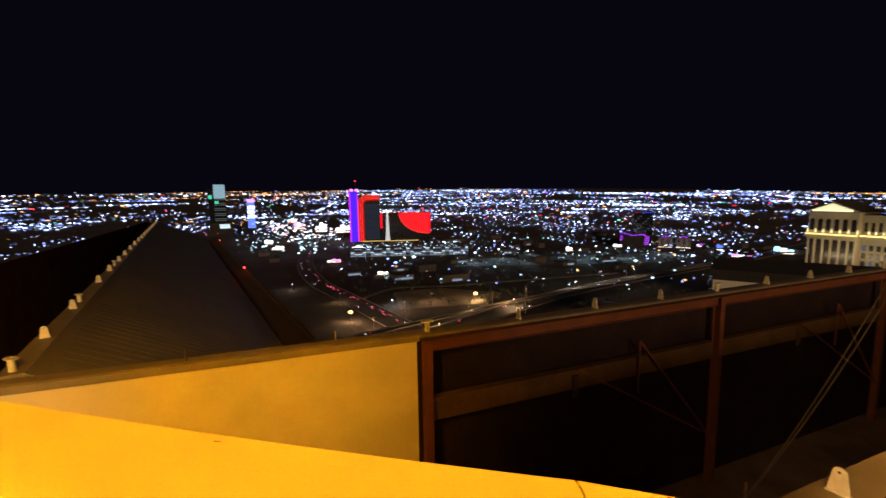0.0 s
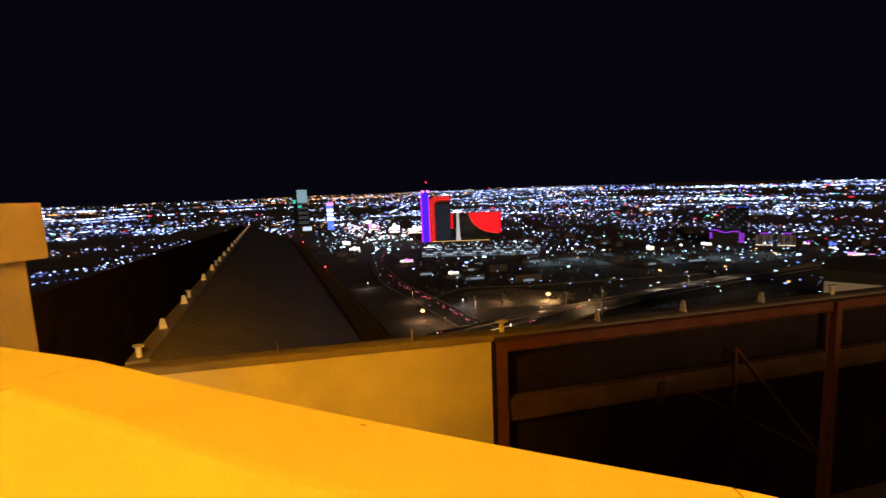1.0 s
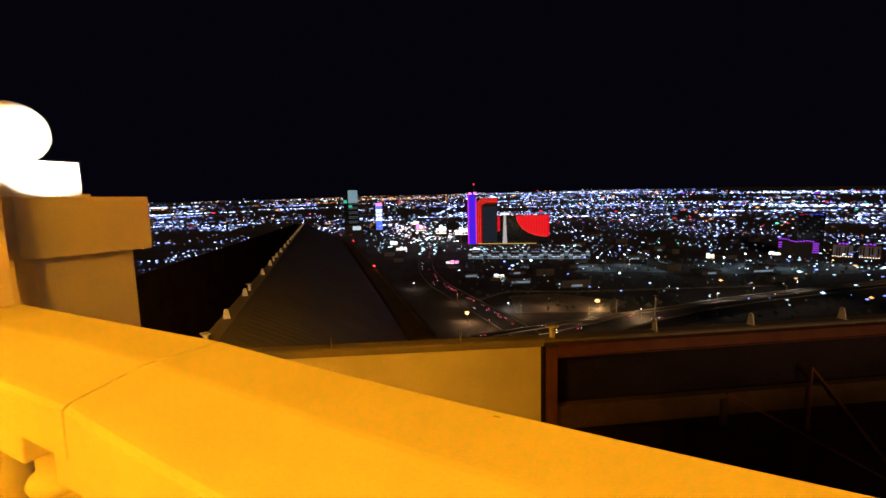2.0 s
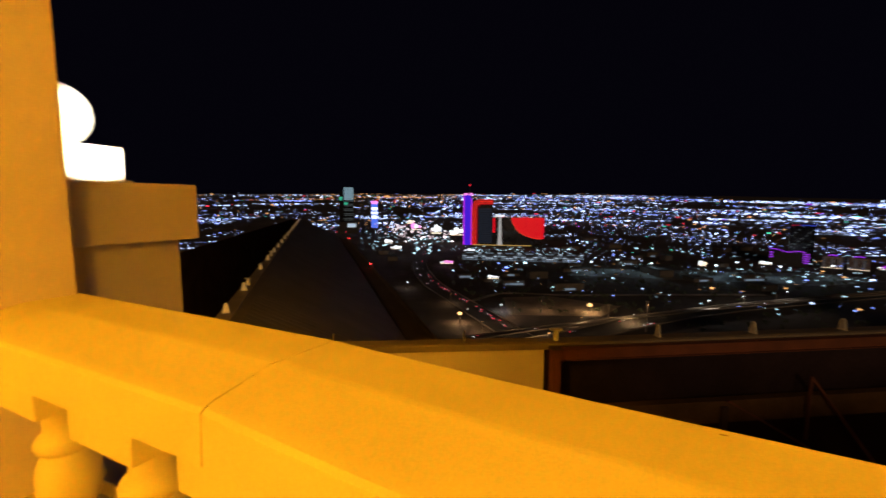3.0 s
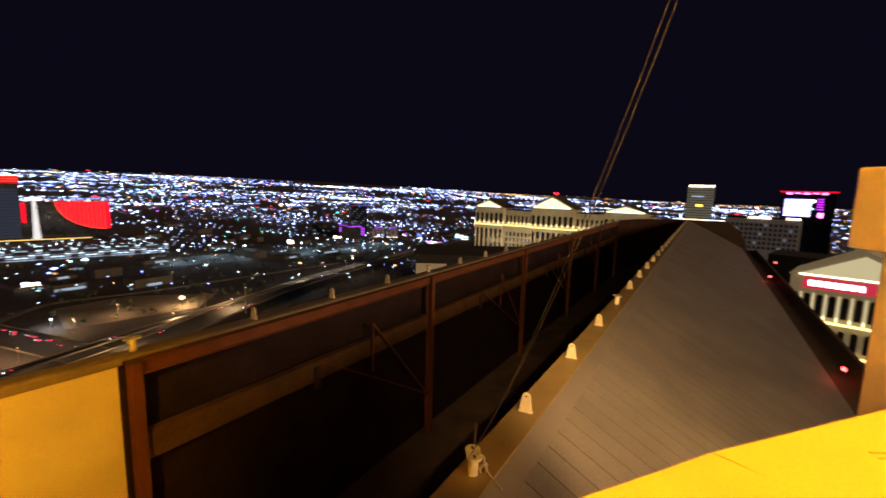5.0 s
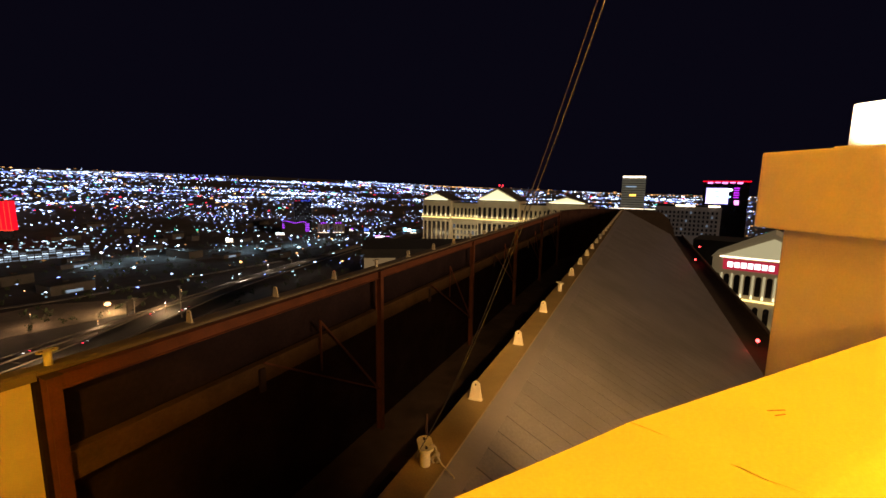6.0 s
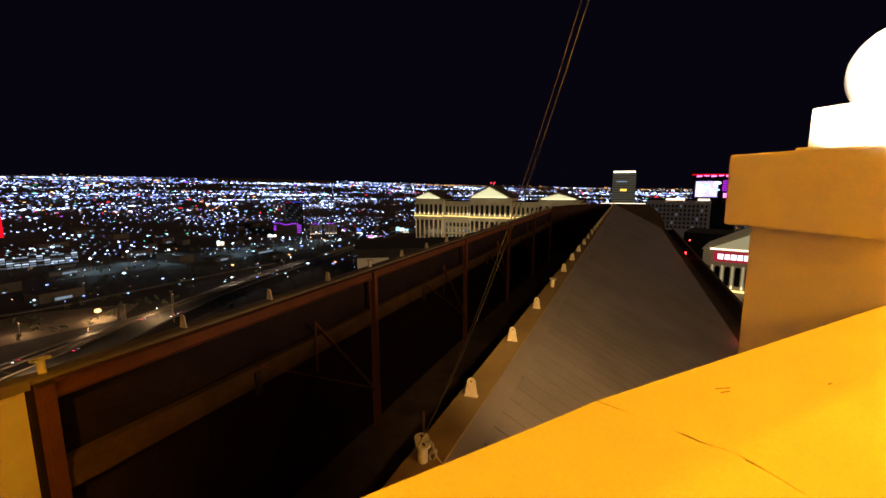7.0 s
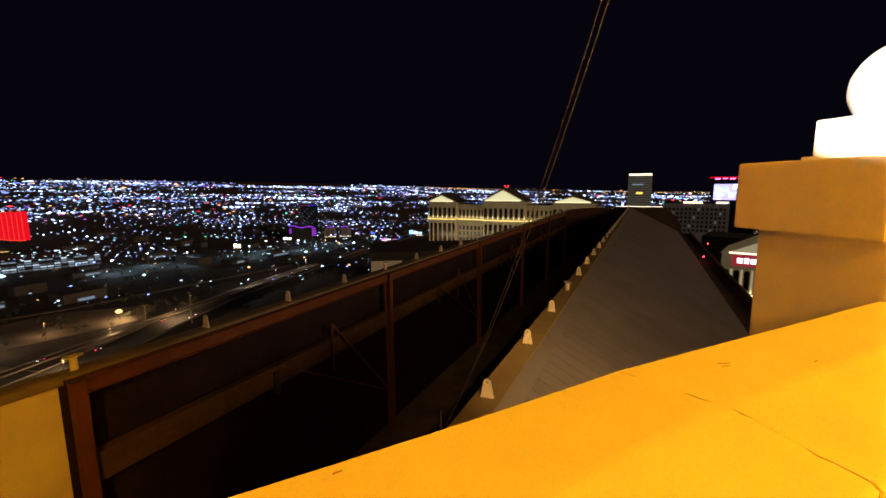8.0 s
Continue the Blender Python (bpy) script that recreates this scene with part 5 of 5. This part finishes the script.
tagged(part("lot_parking", prism([(20, 905), (480, 925), (620, 1010), (560, 1080), (60, 1010)], 0.05, 0.4), LOT), "dark lit parking lot", "ground", kind="structure")
for x, y in ((70, 945), (190, 960), (310, 965), (430, 985), (540, 1030), (130, 1000), (370, 1030)):
    street_lamp(x, y, 0, 24, 32000, (0.55, 0.85, 1.0), BULB_W, 2.0)
for k in range(60):
    x, y = rng.uniform(30, 560), rng.uniform(915, 1060)
    LATE.append((x, y, 9.0, rng.uniform(0.7, 1.6)))
for k in range(90):
    p = polar(rng.uniform(88, 104), rng.uniform(1075, 1180))
    LATE.append((p.x, p.y, rng.uniform(20, 30), rng.uniform(0.8, 1.8)))
for k in range(120):
    p = polar(rng.uniform(104, 116), rng.uniform(1150, 1700))
    LATE.append((p.x, p.y, ground_z(p.x, p.y) + rng.uniform(6, 40), rng.uniform(1.0, 2.6)))
for i in range(3, len(ROAD_A) - 44):
    for s in (-20, 20):
        p = ROAD_A[i] + Vector((s, rng.uniform(-20, 20), 0))
        LATE.append((p.x, p.y, ground_z(p.x, p.y) + 11, rng.uniform(1.8, 3.8)))
GLITTER = []
for az, d, wide in ((108.7, 1480, 40), (106.0, 1480, 44), (103.4, 1480, 46), (110.5, 1560, 40), (112.0, 1640, 40)):
    for k in range(26):
        p = polar(az, d) + polar(az + 90, rng.normal() * wide * 0.7)
        GLITTER.append((p.x, p.y, ground_z(p.x, p.y) + rng.uniform(8, 58), rng.uniform(1.2, 4.2)))
light_field("city_lights", GLITTER, SIGN_MIX, "dense bright signs and lamps along the avenue")
light_field("city_lights", LATE, CYAN, "bright lamps over the lots beside the resort")
for x, y, h in ((103, 531, 36), (311, 716, 17), (58, 560, 20), (64, 556, 24)):
    pole = thing("tall_pole", "tall pale mast beside the freeway", "pole", "masts beside the freeway", at=Matrix.Translation((x, y, 0)))
    part("shaft", lathe([(0.7, 0.0), (0.45, h)], 8), CONCRETE, pole)
    part("crossarm", box((-2.2, -0.2, h - 0.6), (2.2, 0.2, h)), CONCRETE, pole)

# traffic
TAIL = glow("tail_light_red", (1.0, 0.04, 0.08), 3.0)
HEAD = glow("headlight_white", (0.9, 0.95, 1.0), 3.5)
CAR_PAINT = material("dark_car_paint", (0.04, 0.04, 0.045), 0.3)


def make_car():
    t = thing("car", "dark car with lit head and tail lamps on the road", "car", "cars on the roads")
    bm = bmesh.new()
    add_box(bm, (-2.2, -0.9, 0.35), (2.2, 0.9, 0.95), None, 0.12)
    add_box(bm, (-1.4, -0.78, 0.95), (1.0, 0.78, 1.45), None, 0.15)
    part("body", bm, CAR_PAINT, t)
    for sy in (-0.62, 0.62):
        part("headlight", box((2.2, sy - 0.3, 0.5), (2.5, sy + 0.3, 0.95)), HEAD, t, "white lit headlight")
        part("tail_light", box((-2.6, sy - 0.32, 0.5), (-2.2, sy + 0.32, 1.1)), TAIL, t, "red lit tail light")
        for sx in (-1.4, 1.4):
            wheel = part("wheel", lathe([(0.33, -0.1), (0.33, 0.1)], 10, pose(sx, sy * 1.4, 0.33, 90)), BLACK_IRON, t)
            part("rim", lathe([(0.19, -0.11), (0.19, 0.11)], 8, pose(sx, sy * 1.4, 0.33, 90)), CONCRETE, wheel, "pale wheel rim")
    return t


CAR0 = make_car()
placed = False
for fine, z, offs, picks in ((ROAD_A, 0.7, (-8, 5, 9, 5, 9), 58), (ROAD_B, 6.0, (-12, -7, 7, 12), 20), (ROAD_C, 9.0, (0,), 3)):
    for k in range(picks):
        u = rng.random() ** 0.8
        i = min(len(fine) - 2, int(u * (len(fine) - 1)))
        f = rng.random()
        p = fine[i].lerp(fine[i + 1], f)
        d = (fine[i + 1] - fine[i]).normalized()
        o = float(rng.choice(offs))
        away = o > 0
        p = p + Vector((-d.y, d.x, 0)) * (o if fine is not ROAD_A else o)
        head = math.degrees(math.atan2(d.y, d.x)) + (180 if (away if fine is ROAD_A else not away) else 0)
        mm = pose(p.x, p.y, z, 0, 0, head)
        if not placed:
            CAR0.matrix_world, placed = mm, True
        else:
            copy_thing(CAR0, mm)

BLOCK_WALL = material("dull_block_wall", (0.08, 0.07, 0.06), 0.9, 0, 0.1, 0.5, 0.2, 0.05)


# low dark buildings of the nearer blocks
def low_building(x, y, w, d, h, turn, lit):
    t = thing("low_building", "low flat-roofed commercial building with a lit front", "building", "low buildings", at=pose(x, y, ground_z(x, y), 0, 0, turn))
    part("wall", box((-w / 2, -d / 2, -2), (w / 2, d / 2, h)), BLOCK_WALL, t)
    part("roof", box((-w / 2 - 0.4, -d / 2 - 0.4, h), (w / 2 + 0.4, d / 2 + 0.4, h + 1.0)), ROOF_DARK, t)
    if lit:
        part("shopfront", box((-w / 2 * lit, -d / 2 - 0.4, 1), (w / 2 * lit, -d / 2 - 0.05, min(h - 1, 4.5))), GARAGE_LIGHT, t, "pale lit shopfront")
    part("roof_unit", box((-3, -2, h + 1), (3, 2, h + 3)), ROOF_DARK, t)


for i in range(70):
    az = rng.uniform(30, 116)
    d = rng.uniform(760, 1750)
    p = polar(az, d)
    if min((q.xy - p.xy).length for q in ROAD_A + ROAD_B) < 50 or (90 < az < 104 and d > 1000) or (60 < az < 68 and 1200 < d < 1400):
        continue
    low_building(p.x, p.y, rng.uniform(24, 70), rng.uniform(18, 40), rng.uniform(5, 14), 22 + rng.choice((0, 90)) - 0, float(rng.choice((0, 0.4, 0.9))))

# trees between the blocks
LEAF = material("dark_tree_leaf", (0.05, 0.07, 0.03), 0.9, 0, 0.3, 0.5, 0.3, 0.1)
verts, faces = [], []
trng = random.Random(5)
for i in range(420):
    az, d = trng.uniform(45, 104), trng.uniform(560, 1150)
    p = polar(az, d)
    if min((q.xy - p.xy).length for q in ROAD_A + ROAD_B + ROAD_C) < 26:
        continue
    h = trng.uniform(5, 10)
    for c in range(26):
        a, rr, zz = trng.uniform(0, 6.28), trng.uniform(0, 3.4), trng.uniform(0.3, 1) * h
        k = len(verts)
        cx, cy, s = p.x + rr * math.cos(a), p.y + rr * math.sin(a), trng.uniform(0.7, 1.6)
        verts += [(cx + trng.uniform(-s, s), cy + trng.uniform(-s, s), zz + trng.uniform(-s, s)) for _ in range(4)]
        faces += [(k, k + 1, k + 2), (k, k + 2, k + 3), (k, k + 1, k + 3)]
me = bpy.data.meshes.new("street_trees")
me.from_pydata(verts, [], faces)
me.materials.append(LEAF)
tagged(new("street_trees", me), "dark street trees between the city blocks", "trees", kind="stuff")


# ---- roof panels ----
def panel_mesh(length, drop):
    """A roof pan: flat sheet with a narrow open seam beside it."""
    bm = bmesh.new()
    sec = [(0.018, 0.0), (0.718, 0.0), (0.718, -0.012), (0.018, -0.012)]
    a = [bm.verts.new((x, 0, z)) for x, z in sec]
    b = [bm.verts.new((x, -length, z - drop)) for x, z in sec]
    n = len(sec)
    for k in range(n):
        bm.faces.new((a[k], a[(k + 1) % n], b[(k + 1) % n], b[k]))
    bm.faces.new(a)
    bm.faces.new(list(reversed(b)))
    bmesh.ops.recalc_face_normals(bm, faces=bm.faces)
    me = bpy.data.meshes.new("roof_panel")
    bm.to_mesh(me)
    bm.free()
    me.materials.append(ROOF_GREY)
    return me


for w, mm, b, z_at, e in (WR, WL):
    c0 = b - 0.422
    length = c0 - e
    me = panel_mesh(length, length * math.tan(radians(27.5)))
    s0, s1 = (-1.4, R_END) if mm is WR[1] else (18.95, 138.0)
    count = int((s1 - s0) / 0.74)
    for k in range(count):
        ob = new("roof_panel", me)
        ob.parent = w
        ob.matrix_local = Matrix.Translation((s0 + 0.74 * k, c0, z_at(c0)))
